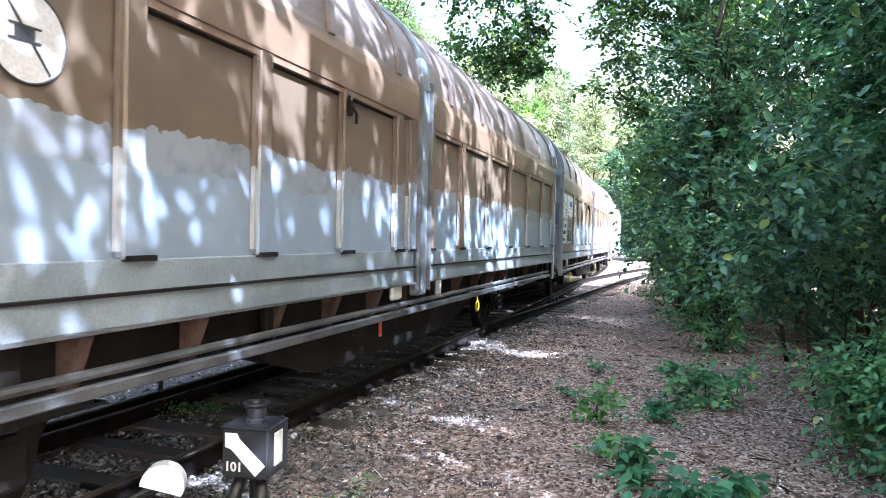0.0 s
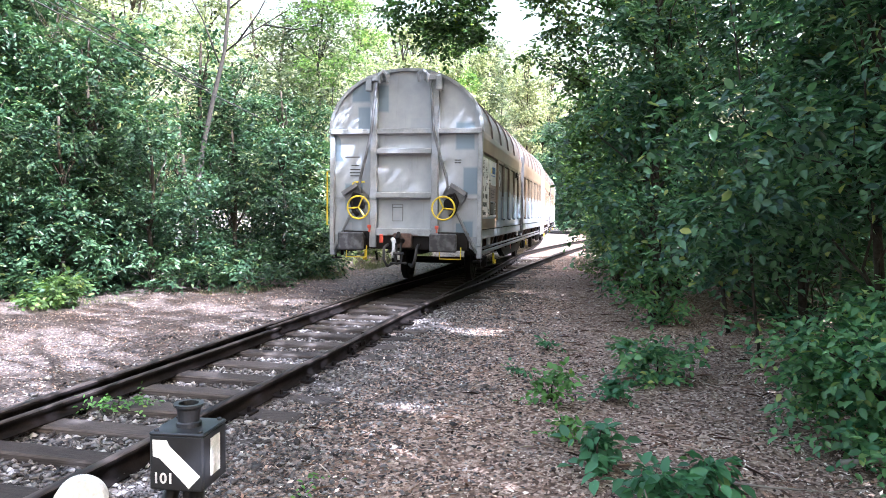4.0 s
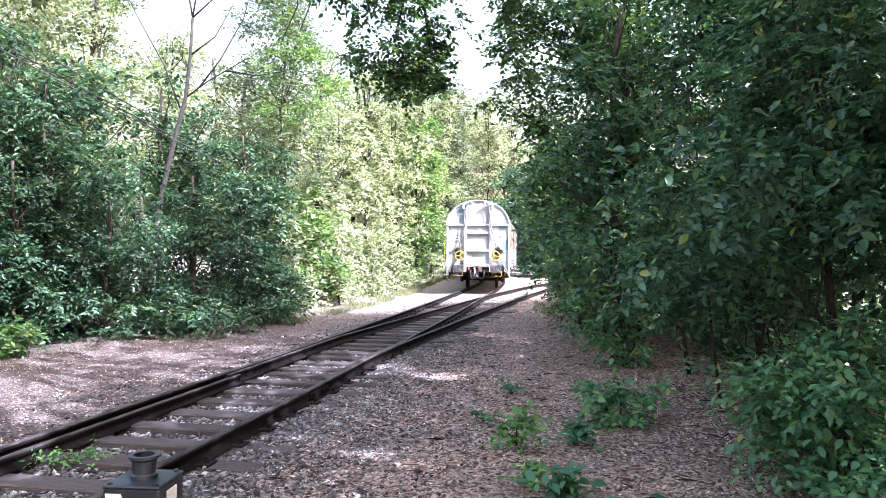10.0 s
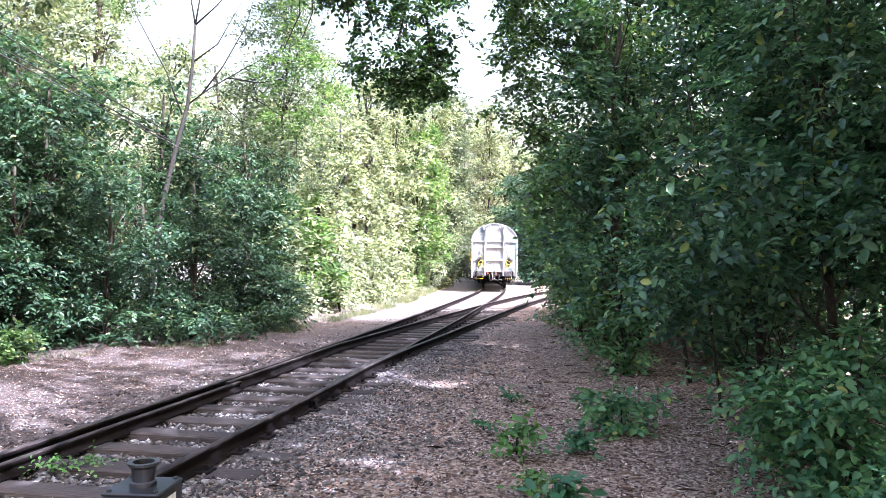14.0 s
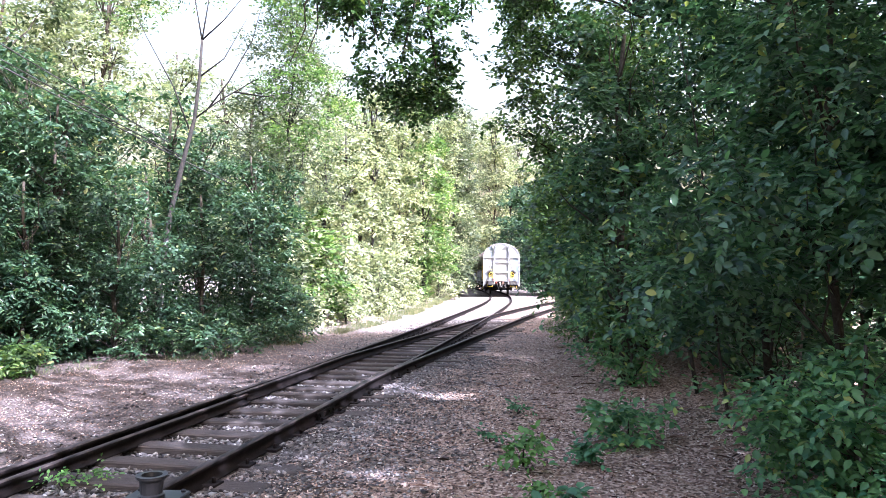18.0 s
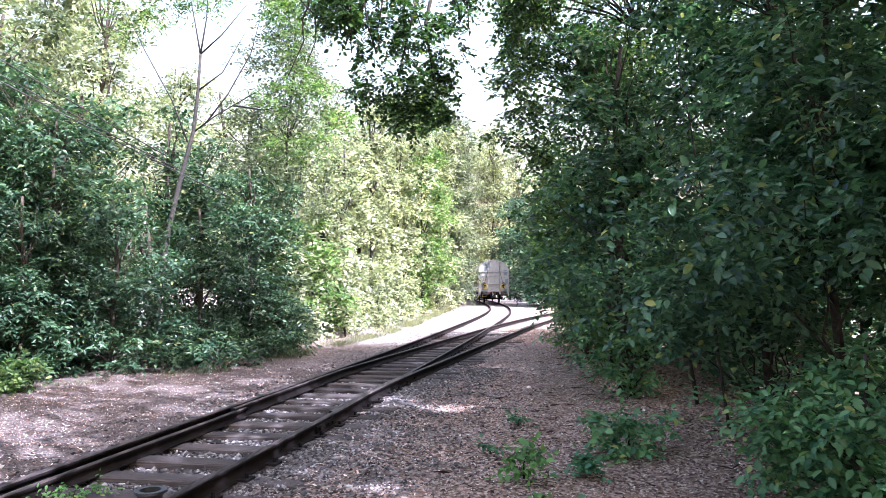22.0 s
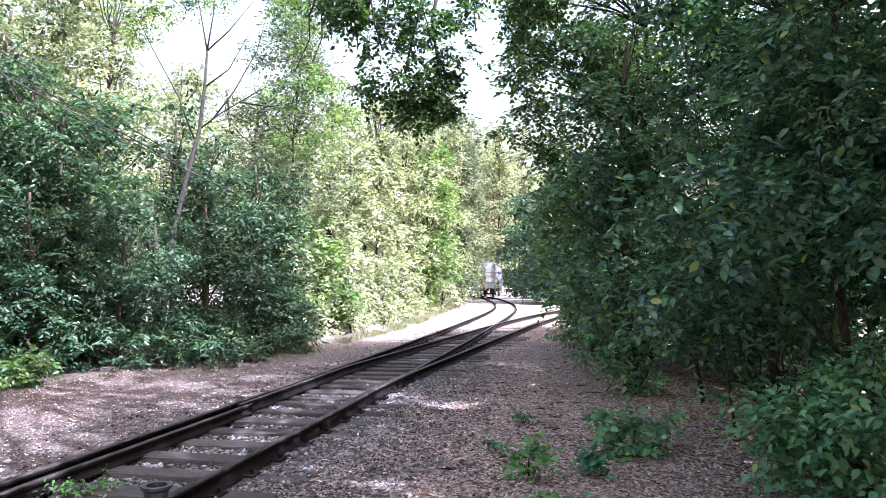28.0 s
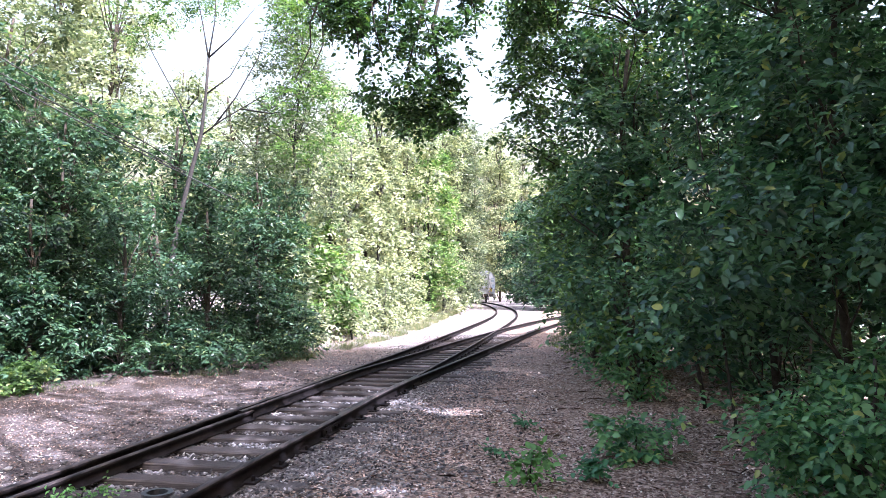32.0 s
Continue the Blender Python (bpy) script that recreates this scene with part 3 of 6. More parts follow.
def ground_z(x, y):
    """Height of the ground: gentle bumps, a sunken bed between the rails, ballast heaped outside them."""
    near = np.exp(-((x + 1) ** 2 + (y - 12) ** 2) / 900)
    h = near * (0.035 * np.sin(x * 1.7 + np.sin(y * 0.9)) * np.cos(y * 1.3) + 0.015 * np.sin(x * 6.1 + y * 4.7) + 0.012 * np.sin(y * 7.3 - x * 3.1))
    d = np.abs(x - np.interp(y, MAIN[:, 1], MAIN[:, 0]))
    side_x = np.where(y > 7, np.interp(y, SIDE[:, 1], SIDE[:, 0]), 99.0)
    d = np.minimum(d, np.abs(x - side_x))
    bed = np.clip((0.80 - d) / 0.12, 0, 1)
    shoulder = np.clip((1.9 - d) / 0.6, 0, 1)
    deep = 0.05 * np.clip((30 - y) / 8, 0, 1)
    return h * (1 - 0.7 * shoulder) - 0.02 + (0.014 + 0.012 * np.clip((14 - y) / 4, 0, 1)) * shoulder - deep * bed


def build_ground():
    xs, ys = ground_lines(-900, 900, -12, 9, 0.14), ground_lines(-600, 1400, -3, 40, 0.22)
    gx, gy = np.meshgrid(xs, ys)
    v = np.stack([gx, gy, ground_z(gx, gy)], -1).reshape(-1, 3)
    w = len(xs)
    i = (np.arange(len(ys) - 1)[:, None] * w + np.arange(w - 1)[None, :]).ravel()
    q = np.stack([i, i + 1, i + w + 1, i + w], 1)
    return tagged(new("ground", raw_mesh("ground", v, q, GROUND, True)), "trodden earth with leaf litter, gravel and fine stones", "ground", kind="structure")


build_ground()


# ---- track ----
def rail_mesh(name, line, z=RAIL_Z, tall=0.15, head=0.036, material=None):
    """A flat-bottomed rail swept along a line; the running surface is brighter."""
    prof = [(-0.062, -tall), (0.062, -tall), (0.058, -tall + 0.014), (0.010, -tall + 0.03), (0.010, -0.045), (head, -0.036), (head, -0.008), (head - 0.008, 0.0), (-head + 0.008, 0.0), (-head, -0.008), (-head, -0.036), (-0.010, -0.045), (-0.010, -tall + 0.03), (-0.058, -tall + 0.014)]
    t = np.gradient(line, axis=0)
    t /= np.linalg.norm(t, axis=1, keepdims=True)
    nrm = np.stack([t[:, 1], -t[:, 0]], 1)
    n, m = len(line), len(prof)
    v = np.array([[(*(line[i] + nrm[i] * a), z + b) for a, b in prof] for i in range(n)]).reshape(-1, 3)
    i = np.arange(n - 1)[:, None] * m
    j = np.arange(m)[None, :]
    q = np.stack([(i + j).ravel(), (i + (j + 1) % m).ravel(), (i + m + (j + 1) % m).ravel(), (i + m + j).ravel()], 1)
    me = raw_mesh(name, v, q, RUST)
    me.materials.append(RAILTOP)
    top = np.tile(np.isin(np.arange(m), (6, 7, 8)), n - 1).astype(np.int32)
    me.polygons.foreach_set("material_index", top)
    bm = bmesh.new()
    bm.from_mesh(me)
    bm.verts.ensure_lookup_table()
    bm.faces.new([bm.verts[k] for k in range(m)])
    bm.faces.new([bm.verts[(n - 1) * m + k] for k in range(m)][::-1])
    bm.to_mesh(me)
    bm.free()
    return me


def build_track():
    track = tagged(empty("railway_track"), "rusty railway turnout on dark timber sleepers in gravel ballast", "railway track", kind="structure")
    a = offset(MAIN, -HALF)
    c = offset(MAIN, HALF)
    r = offset(SIDE, HALF)
    b = offset(SIDE, -HALF)
    # stock rails
    left = a[(a[:, 1] > -14) & (a[:, 1] < 130)]
    shared("stock_rail", rail_mesh("stock_rail", left), track)
    before = c[(c[:, 1] > -14) & (c[:, 1] < 6.2)]
    right = np.concatenate([before, r[r[:, 1] > before[-1, 1] + 0.2]])
    shared("stock_rail", rail_mesh("stock_rail", right), track)
    # blades and closure rails: never nearer than a rail head to the stock rail
    cx = c[(c[:, 1] > 8.95) & (c[:, 1] < 130)].copy()
    lim = np.interp(cx[:, 1], right[:, 1], right[:, 0])
    cx[:, 0] = np.minimum(cx[:, 0], lim - 0.062)
    shared("switch_rail", rail_mesh("switch_rail", cx, RAIL_Z - 0.004, 0.14, 0.028), track)
    bx = b[(b[:, 1] > 9.3)].copy()
    lim = np.interp(bx[:, 1], left[:, 1], left[:, 0])
    bx[:, 0] = np.maximum(bx[:, 0], lim + 0.11)
    shared("switch_rail", rail_mesh("switch_rail", bx, RAIL_Z - 0.004, 0.14, 0.028), track)
    chk = offset(MAIN, -HALF + 0.145)
    chk = chk[(chk[:, 1] > -14) & (chk[:, 1] < 9.6)]
    shared("check_rail", rail_mesh("check_rail", chk, 0.135, 0.12, 0.03), track)
    # wing and guard rails by the crossing
    g = offset(SIDE, HALF - 0.1)
    g = g[(g[:, 1] > 27) & (g[:, 1] < 32)]
    shared("guard_rail", rail_mesh("guard_rail", g, RAIL_Z, 0.14, 0.028), track)
    # sleepers
    bm = bmesh.new()
    box(bm, 0, 0, 0, 1, 0.225, 0.16, None, 0.015)
    me = bpy.data.meshes.new("sleeper")
    bm.to_mesh(me)
    bm.free()
    me.materials.append(SLEEPER)
    rng = random.Random(3)
    s = 0.0
    bm = bmesh.new()
    box(bm, 0, 0, 0, 0.30, 0.16, 0.025, None, 0.004)
    for sx in (-0.1, 0.1):
        lathe(bm, [(0.018, 0.0), (0.018, 0.05), (0.012, 0.055)], (sx, 0, 0), 6)
    plate = bpy.data.meshes.new("rail_chair")
    bm.to_mesh(plate)
    bm.free()
    plate.materials.append(RUST)
    s0 = float(np.interp(-8, MAIN[:, 1], MAIN_S))
    while True:
        x, y, h = main_at(s0 + s)
        if y > 78:
            break
        extra = max(0.0, float(np.interp(y, SIDE[:, 1], SIDE[:, 0])) - x) if y > 7 else 0.0
        extra = min(extra, 2.2) if y < 36 else 0.0
        ln = 2.4 + extra + rng.uniform(-0.14, 0.12)
        mid = 0.06 + extra / 2 + rng.uniform(-0.1, 0.1)
        m = pose(x + mid * math.cos(h), y - mid * math.sin(h), -0.060 - 0.035 * min(max((y - 22) / 8, 0), 1) + rng.uniform(-0.012, 0.006), rng.uniform(-1, 1), rng.uniform(-0.6, 0.6), -math.degrees(h) + rng.uniform(-1.6, 1.6))
        shared("sleeper", me, track, m @ Matrix.Diagonal((ln, 1 + rng.uniform(-0.12, 0.12), 1, 1)))
        if y < 26:
            for d in (-HALF, HALF):
                shared("rail_chair", plate, track, pose(x + d * math.cos(h), y - d * math.sin(h), 0.030, 0, 0, -math.degrees(h)))
        s += 0.62 + rng.uniform(-0.04, 0.05)
    # sleepers of the side track past the crossing
    s = float(np.interp(36, SIDE[:, 1], SIDE_S))
    while s < SIDE_S[-1] - 1:
        x, y = float(np.interp(s, SIDE_S, SIDE[:, 0])), float(np.interp(s, SIDE_S, SIDE[:, 1]))
        x2, y2 = float(np.interp(s + 0.5, SIDE_S, SIDE[:, 0])), float(np.interp(s + 0.5, SIDE_S, SIDE[:, 1]))
        shared("sleeper", me, track, pose(x, y, -0.096, 0, 0, -math.degrees(math.atan2(x2 - x, y2 - y))) @ Matrix.Diagonal((2.5, 1, 1, 1)))
        s += 0.66
    # bolted joint in the near rail
    x, y, h = main_at(float(np.interp(8.75, MAIN[:, 1], MAIN_S)))
    for d in (-1, 1):
        bm = bmesh.new()
        box(bm, 0, 0, 0, 0.025, 0.62, 0.085, None, 0.006)
        for k in (-0.22, -0.08, 0.08, 0.22):
            box(bm, 0.018 * d, k, 0, 0.02, 0.034, 0.034)
        ob = part("fishplate", bm, RUST, track)
        ob.matrix_basis = pose(x + (HALF + 0.03 * d) * math.cos(h), y - (HALF + 0.03 * d) * math.sin(h), 0.085, 0, 0, -math.degrees(h))
    return track


build_track()


# ---- stones and litter ----
def stones(name, x, y, size, label):
    n = len(x)
    base = np.array([(1, 0, 0), (-1, 0, 0), (0, 1, 0), (0, -1, 0), (0, 0, 0.75), (0, 0, -0.6)], dtype=float)
    v = base[None] + RNG.normal(0, 0.28, (n, 6, 3))
    yaw = RNG.uniform(0, 6.28, n)
    c, s = np.cos(yaw)[:, None], np.sin(yaw)[:, None]
    st = size[:, None, None] * np.stack([RNG.uniform(0.7, 1.3, n), RNG.uniform(0.5, 0.9, n), RNG.uniform(0.4, 0.8, n)], 1)[:, None, :]
    v = v * st
    v = np.stack([v[:, :, 0] * c - v[:, :, 1] * s + x[:, None], v[:, :, 0] * s + v[:, :, 1] * c + y[:, None], v[:, :, 2] + size[:, None] * 0.25 + ground_z(x, y)[:, None]], -1)
    f = np.array([(0, 2, 4), (2, 1, 4), (1, 3, 4), (3, 0, 4), (2, 0, 5), (1, 2, 5), (3, 1, 5), (0, 3, 5)])
    q = (np.arange(n)[:, None, None] * 6 + f[None]).reshape(-1, 3)
    return tagged(new(name, raw_mesh(name, v.reshape(-1, 3), q, STONE)), label, "ballast", kind="stuff")


def flakes(name, x, y, size, mat, label, lift=0.03):
    n = len(x)
    yaw = RNG.uniform(0, 6.28, n)
    ax = np.stack([np.cos(yaw), np.sin(yaw), RNG.normal(0, 0.38, n)], 1)
    up = np.stack([RNG.normal(0, 0.5, n), RNG.normal(0, 0.5, n), np.ones(n)], 1)
    pos = np.stack([x, y, ground_z(x, y) + RNG.uniform(0.002, lift, n)], 1)
    v, q = leaf_arrays(pos, ax, up, size, 0.5, 0.3, False)
    return tagged(new(name, raw_mesh(name, v, q, mat)), label, "leaf litter", kind="stuff")


def track_x(y):
    return np.interp(y, MAIN[:, 1], MAIN[:, 0])


y = 1.0 + 27 * RNG.uniform(0, 1, 19000) ** 1.7
x = track_x(y) + RNG.normal(0.15, 0.95, len(y))
stones("ballast", x, y, RNG.uniform(0.014, 0.04, len(y)), "grey crushed stone ballast lying between and beside the sleepers")
y = 2.0 + 18 * RNG.uniform(0, 1, 11000) ** 1.5
x = track_x(y) + RNG.uniform(-0.72, 0.72, len(y))
stones("ballast", x, y, RNG.uniform(0.018, 0.045, len(y)), "pale crushed stone ballast between the rails")
y = 1.5 + 14 * RNG.uniform(0, 1, 26000) ** 1.5
x = track_x(y) + 0.85 + np.abs(RNG.normal(0, 1.0, len(y)))
stones("gravel", x, y, RNG.uniform(0.007, 0.024, len(y)), "pale loose stones scattered on the trodden earth")
y = 2.0 + 28 * RNG.uniform(0, 1, 150000) ** 1.7
x = track_x(y) + 1.2 + RNG.uniform(0, 1, len(y)) ** 0.7 * (6.8 - 0.05 * y)
flakes("leaf_litter", x, y, RNG.uniform(0.012, 0.030, len(y)) * (1 + 0.9 * (RNG.uniform(0, 1, len(y)) < 0.15)), LITTER, "dry brown fallen leaves on the path", 0.02)
y = 4.0 + 26 * RNG.uniform(0, 1, 40000) ** 1.4
x = track_x(y) - 1.05 - RNG.uniform(0, 1, len(y)) ** 0.9 * 4.2
flakes("leaf_litter", x, y, RNG.uniform(0.012, 0.036, len(y)), LITTER, "dry fallen leaves and chaff beside the track", 0.02)


def twigs(n):
    """Thin broken twigs and dry stalks lying in the litter."""
    y = 2.4 + 15 * RNG.uniform(0, 1, n) ** 1.6
    x = track_x(y) + 1.3 + RNG.uniform(0, 1, n) ** 0.6 * 5.2
    yaw = RNG.uniform(0, 6.28, n)
    ax = np.stack([np.cos(yaw), np.sin(yaw), RNG.normal(0, 0.12, n)], 1)
    pos = np.stack([x, y, ground_z(x, y) + RNG.uniform(0.012, 0.04, n)], 1)
    v, q = leaf_arrays(pos, ax, np.tile([0.0, 0.0, 1.0], (n, 1)), RNG.uniform(0.05, 0.22, n), 0.03, 0.02, True)
    return tagged(new("twigs", raw_mesh("twigs", v, q, LITTER)), "thin dry twigs and stalks lying in the litter", "twigs", kind="stuff")


twigs(1500)


# ---- switch lantern and lever ----
def switch_lantern():
    t = tagged(empty("switch_lantern", pose(-1.40, 3.50, 0.0, 0, 0, -4)), "black metal switch lantern with white arrow panels on a post", "lantern")
    bm = bmesh.new()
    box(bm, 0, 0, 0.49, 0.27, 0.27, 0.27, None, 0.008)
    body = part("housing", bm, BLACK, t)
    bm = bmesh.new()
    box(bm, 0, 0, 0.63, 0.276, 0.276, 0.016, None, 0.006)
    for sx in (-0.11, 0.11):
        for sy in (-0.11, 0.11):
            lathe(bm, [(0.012, 0.0), (0.012, 0.01), (0.004, 0.014)], (sx, sy, 0.637), 8)
    part("lid", bm, BLACK, t)
    bm = bmesh.new()
    lathe(bm, [(0.062, 0.0), (0.062, 0.02), (0.052, 0.025), (0.058, 0.085), (0.074, 0.10), (0.074, 0.112), (0.05, 0.112), (0.045, 0.06)], (0, 0, 0.638), 20)
    part("chimney", bm, BLACK, t, smooth=False)
    bm = bmesh.new()
    lathe(bm, [(0.05, 0.0), (0.05, 0.05), (0.032, 0.08), (0.032, 0.36)], (0, 0, 0.0), 14)
    part("post", bm, GREASE, t)
    bm = bmesh.new()
    box(bm, 0, 0, 0.345, 0.16, 0.16, 0.03, None, 0.006)
    part("bracket", bm, GREASE, t)
    for sx, reach in ((-0.075, 0.10), (0.07, 0.03)):
        bm = bmesh.new()
        tube(bm, [(sx * 1.2 - reach, -0.14, 0.0), (sx * 1.3 - reach * 0.6, -0.12, 0.12), (sx * 1.1, -0.08, 0.24), (sx * 0.8, -0.03, 0.345)], [0.05, 0.046, 0.04, 0.036], 9)
        part("fork_arm", bm, GREASE, t, "dark greasy fork arm", True)
    # arrow on the front, in the plane y = -0.137: slanting bar with a stub at its head
    bm = bmesh.new()
    extrude(bm, [(-0.118, 0.602), (-0.045, 0.602), (-0.030, 0.572), (0.122, 0.432), (0.066, 0.372), (-0.080, 0.512), (-0.115, 0.522)], "y", -0.1395, -0.1362)
    part("arrow_panel", bm, WHITE, t, "white arrow")
    bm = bmesh.new()
    extrude(bm, [(-0.055, 0.41), (0.05, 0.41), (0.05, 0.595), (-0.055, 0.595)], "x", 0.1362, 0.1395)
    part("side_panel", bm, WHITE, t, "white panel")
    text("number", "101", 0.072, pose(-0.118, -0.138, 0.392, 90, 0, 0), WHITE, t)
    return t


switch_lantern()


def switch_lever():
    t = tagged(empty("switch_lever", pose(-1.88, 3.25, 0.0, 0, 0, 8)), "switch lever with a white half-round counterweight on a worn base", "lever")
    bm = bmesh.new()
    box(bm, -0.15, 0.05, 0.02, 1.3, 0.26, 0.16, None, 0.02)
    part("timber", bm, TIMBER, t, "weathered pale timber bearer")
    bm = bmesh.new()
    box(bm, 0.02, -0.42, 0.0, 1.4, 0.26, 0.16, None, 0.02)
    part("timber", bm, TIMBER, t, "weathered pale timber bearer")
    bm = bmesh.new()
    box(bm, 0.26, 0.02, 0.125, 0.14, 0.16, 0.07, None, 0.02)
    box(bm, -0.02, 0.0, 0.15, 0.24, 0.10, 0.14, None, 0.03)
    part("bearing", bm, GREASE, t)
    bm = bmesh.new()
    tube(bm, [(0.30, 0.05, 0.13), (0.12, 0.02, 0.2), (0.05, 0, 0.33), (-0.35, -0.12, 0.16)], [0.026, 0.024, 0.022, 0.018], 8)
    part("arm", bm, GREASE, t)
    bm = bmesh.new()
    pts = [(0.115 * math.cos(a), 0.115 * math.sin(a)) for a in np.linspace(-0.25, math.pi + 0.25, 22)]
    extrude(bm, pts, "y", -0.045, 0.045)
    w = part("counterweight", bm, WHITE, t, "white painted counterweight")
    w.matrix_basis = pose(0.06, 0.0, 0.335, 0, 17, 10)
    bm = bmesh.new()
    tube(bm, [(0.4, 0.2, 0.06), (-0.1, 0.5, 0.05), (-0.75, 0.75, 0.05)], 0.02, 8)
    part("pull_rod", bm, RUST, t)
    return t


switch_lever()

# ---- wagons ----
HW, LENGTH, FLOOR, EAVE, TOP = 1.48, 16.1, 1.12, 3.1, 4.26
AXLES = (3.2, 12.9)
SIZE = 0.98
WHEEL_R = 0.46


def arch(n=18, inset=0.0, low=EAVE):
    """Outline of the vaulted roof from eave to eave, (x, z)."""
    out = []
    for i in range(n + 1):
        a = math.pi * i / n
        c, s = math.cos(a), math.sin(a)
        e = 0.97
        out.append(((HW - inset) * math.copysign(abs(c) ** e, c), low + (TOP - EAVE - inset) * s ** e))
    return out


def wheelset(parent, y):
    ws = empty("wheelset")
    ws.parent = parent
    ws.matrix_basis = pose(0, y, WHEEL_R)
    bm = bmesh.new()
    tube(bm, [(-0.95, 0, 0), (0.95, 0, 0)], 0.08, 10)
    part("axle", bm, UNDER, ws)
    for d in (-1, 1):
        bm = bmesh.new()
        prof = [(0.10, -0.08), (0.12, 0.08), (0.36, 0.045), (0.40, 0.07), (WHEEL_R, 0.068), (WHEEL_R + 0.004, -0.05), (WHEEL_R + 0.028, -0.058), (WHEEL_R + 0.02, -0.07), (0.39, -0.07), (0.34, -0.02)]
        lathe(bm, prof, (0, 0, 0), 28)
        bmesh.ops.rotate(bm, cent=(0, 0, 0), matrix=Matrix.Rotation(math.pi / 2, 3, "Y"), verts=bm.verts[:])
        if d < 0:
            bmesh.ops.rotate(bm, cent=(0, 0, 0), matrix=Matrix.Rotation(math.pi, 3, "Z"), verts=bm.verts[:])
        bmesh.ops.translate(bm, vec=(d * 0.75, 0, 0), verts=bm.verts[:])
        # spoke-like openings read as a bolted ring
        for k in range(6):
            a = k * math.pi / 3
            box(bm, d * 0.80, 0.24 * math.cos(a), 0.24 * math.sin(a), 0.03, 0.06, 0.06)
        part("wheel", bm, UNDER, ws)
    return ws


def end_wall(w, y, face):
    """Everything on one end: face -1 looks back along the train, 1 ahead."""
    def fy(d):
        return y + face * d

    bm = bmesh.new()
    pts = [(-HW + 0.02, FLOOR), (HW - 0.02, FLOOR)] + arch(20, 0.02)
    extrude(bm, pts, "y", fy(-0.06), fy(0.0))
    e = part("end_wall", bm, END, w, "pale grey end wall with light blue touched-up patches")
    # rim of the vault and the eave beam
    bm = bmesh.new()
    rim = arch(20, 0.0)
    for p, q in zip(rim, rim[1:]):
        c = Vector((p[0] + q[0], 0, p[1] + q[1])) / 2
        ang = math.atan2(q[1] - p[1], q[0] - p[0])
        ln = math.hypot(q[0] - p[0], q[1] - p[1])
        box(bm, 0, 0, 0, ln * 1.04, 0.11, 0.06, Matrix.Translation((c.x, fy(0.02), c.z)) @ Matrix.Rotation(-ang, 4, "Y"))
    part("roof_rim", bm, FRAMEGREY, w)
    bm = bmesh.new()
    box(bm, 0, fy(0.05), EAVE, 2 * HW, 0.12, 0.10, None, 0.012)
    part("eave_beam", bm, FRAMEGREY, w)
    for x in (-HW + 0.03, HW - 0.03):
        bm = bmesh.new()
        box(bm, x, fy(0.03), (FLOOR + EAVE) / 2 - 0.1, 0.09, 0.09, EAVE - FLOOR + 0.15, None, 0.01)
        box(bm, x, fy(-0.02), 0.93, 0.09, 0.14, 0.42, None, 0.01)
        extrude(bm, [(x, 1.12), (x, 0.80), (x - math.copysign(0.36, x), 1.0), (x - math.copysign(0.36, x), 1.12)], "y", fy(0.0), fy(-0.03))
        part("corner_post", bm, FRAMEGREY, w)
    for x in (-0.60, 0.60):
        bm = bmesh.new()
        box(bm, x, fy(0.07), 2.47, 0.135, 0.13, 3.16, None, 0.012)
        part("end_post", bm, FRAMEGREY, w)
    for z, hgt in ((2.72, 0.10), (1.89, 0.11), (1.19, 0.14)):
        bm = bmesh.new()
        box(bm, 0, fy(0.08), z, 1.08, 0.14, hgt, None, 0.012)
        part("cross_beam", bm, FRAMEGREY, w)
    for d in (-1, 1):
        bm = bmesh.new()
        box(bm, d * 1.08, fy(0.02), 1.83, 0.74, 0.03, 0.035)
        part("edge_strip", bm, FRAMEGREY, w)
        # lock gear: claw at the top, bent rod, bracket, handwheel, lower rod
        bm = bmesh.new()
        box(bm, d * 0.55, fy(0.14), 4.08, 0.34, 0.12, 0.10, None, 0.01)
        box(bm, d * 0.68, fy(0.14), 3.98, 0.12, 0.14, 0.26, None, 0.01)
        tube(bm, [(d * 0.30, fy(0.2), 4.0), (d * 0.30, fy(0.24), 4.14), (d * 0.38, fy(0.24), 4.2), (d * 0.46, fy(0.22), 4.12), (d * 0.46, fy(0.2), 3.98)], [0.03, 0.045, 0.05, 0.045, 0.025], 8)
        part("top_claw", bm, FRAMEGREY, w)
        bm = bmesh.new()
        tube(bm, [(d * 0.52, fy(0.2), 4.0), (d * 0.56, fy(0.23), 3.6), (d * 0.60, fy(0.25), 3.10), (d * 0.72, fy(0.22), 2.62), (d * 0.84, fy(0.17), 2.22), (d * 0.86, fy(0.16), 2.05), (d * 0.80, fy(0.18), 1.92)], [0.026, 0.026, 0.03, 0.028, 0.028, 0.026, 0.024], 10)
        part("lock_rod", bm, PIPE, w, smooth=True)
        bm = bmesh.new()
        extrude(bm, [(d * 0.70, 1.87), (d * 0.92, 2.07), (d * 1.22, 1.89), (d * 1.12, 1.73), (d * 0.90, 1.61)], "y", fy(0.06), fy(0.02))
        box(bm, 0, 0, 0, 0.36, 0.07, 0.09, Matrix.Translation((d * 1.06, fy(0.13), 2.0)) @ Matrix.Rotation(d * radians(32), 4, "Y"), 0.01)
        part("lock_bracket", bm, PIPE, w)
        bm = bmesh.new()
        tube(bm, [(d * 0.86, fy(0.12), 1.87), (d * 0.98, fy(0.14), 1.91), (d * 1.04, fy(0.12), 1.77), (d * 0.98, fy(0.11), 1.57), (d * 0.9, fy(0.1), 1.49)], 0.04, 8)
        tube(bm, [(d * 0.9, fy(0.04), 1.73), (d * 0.9, fy(0.14), 1.73)], 0.12, 14)
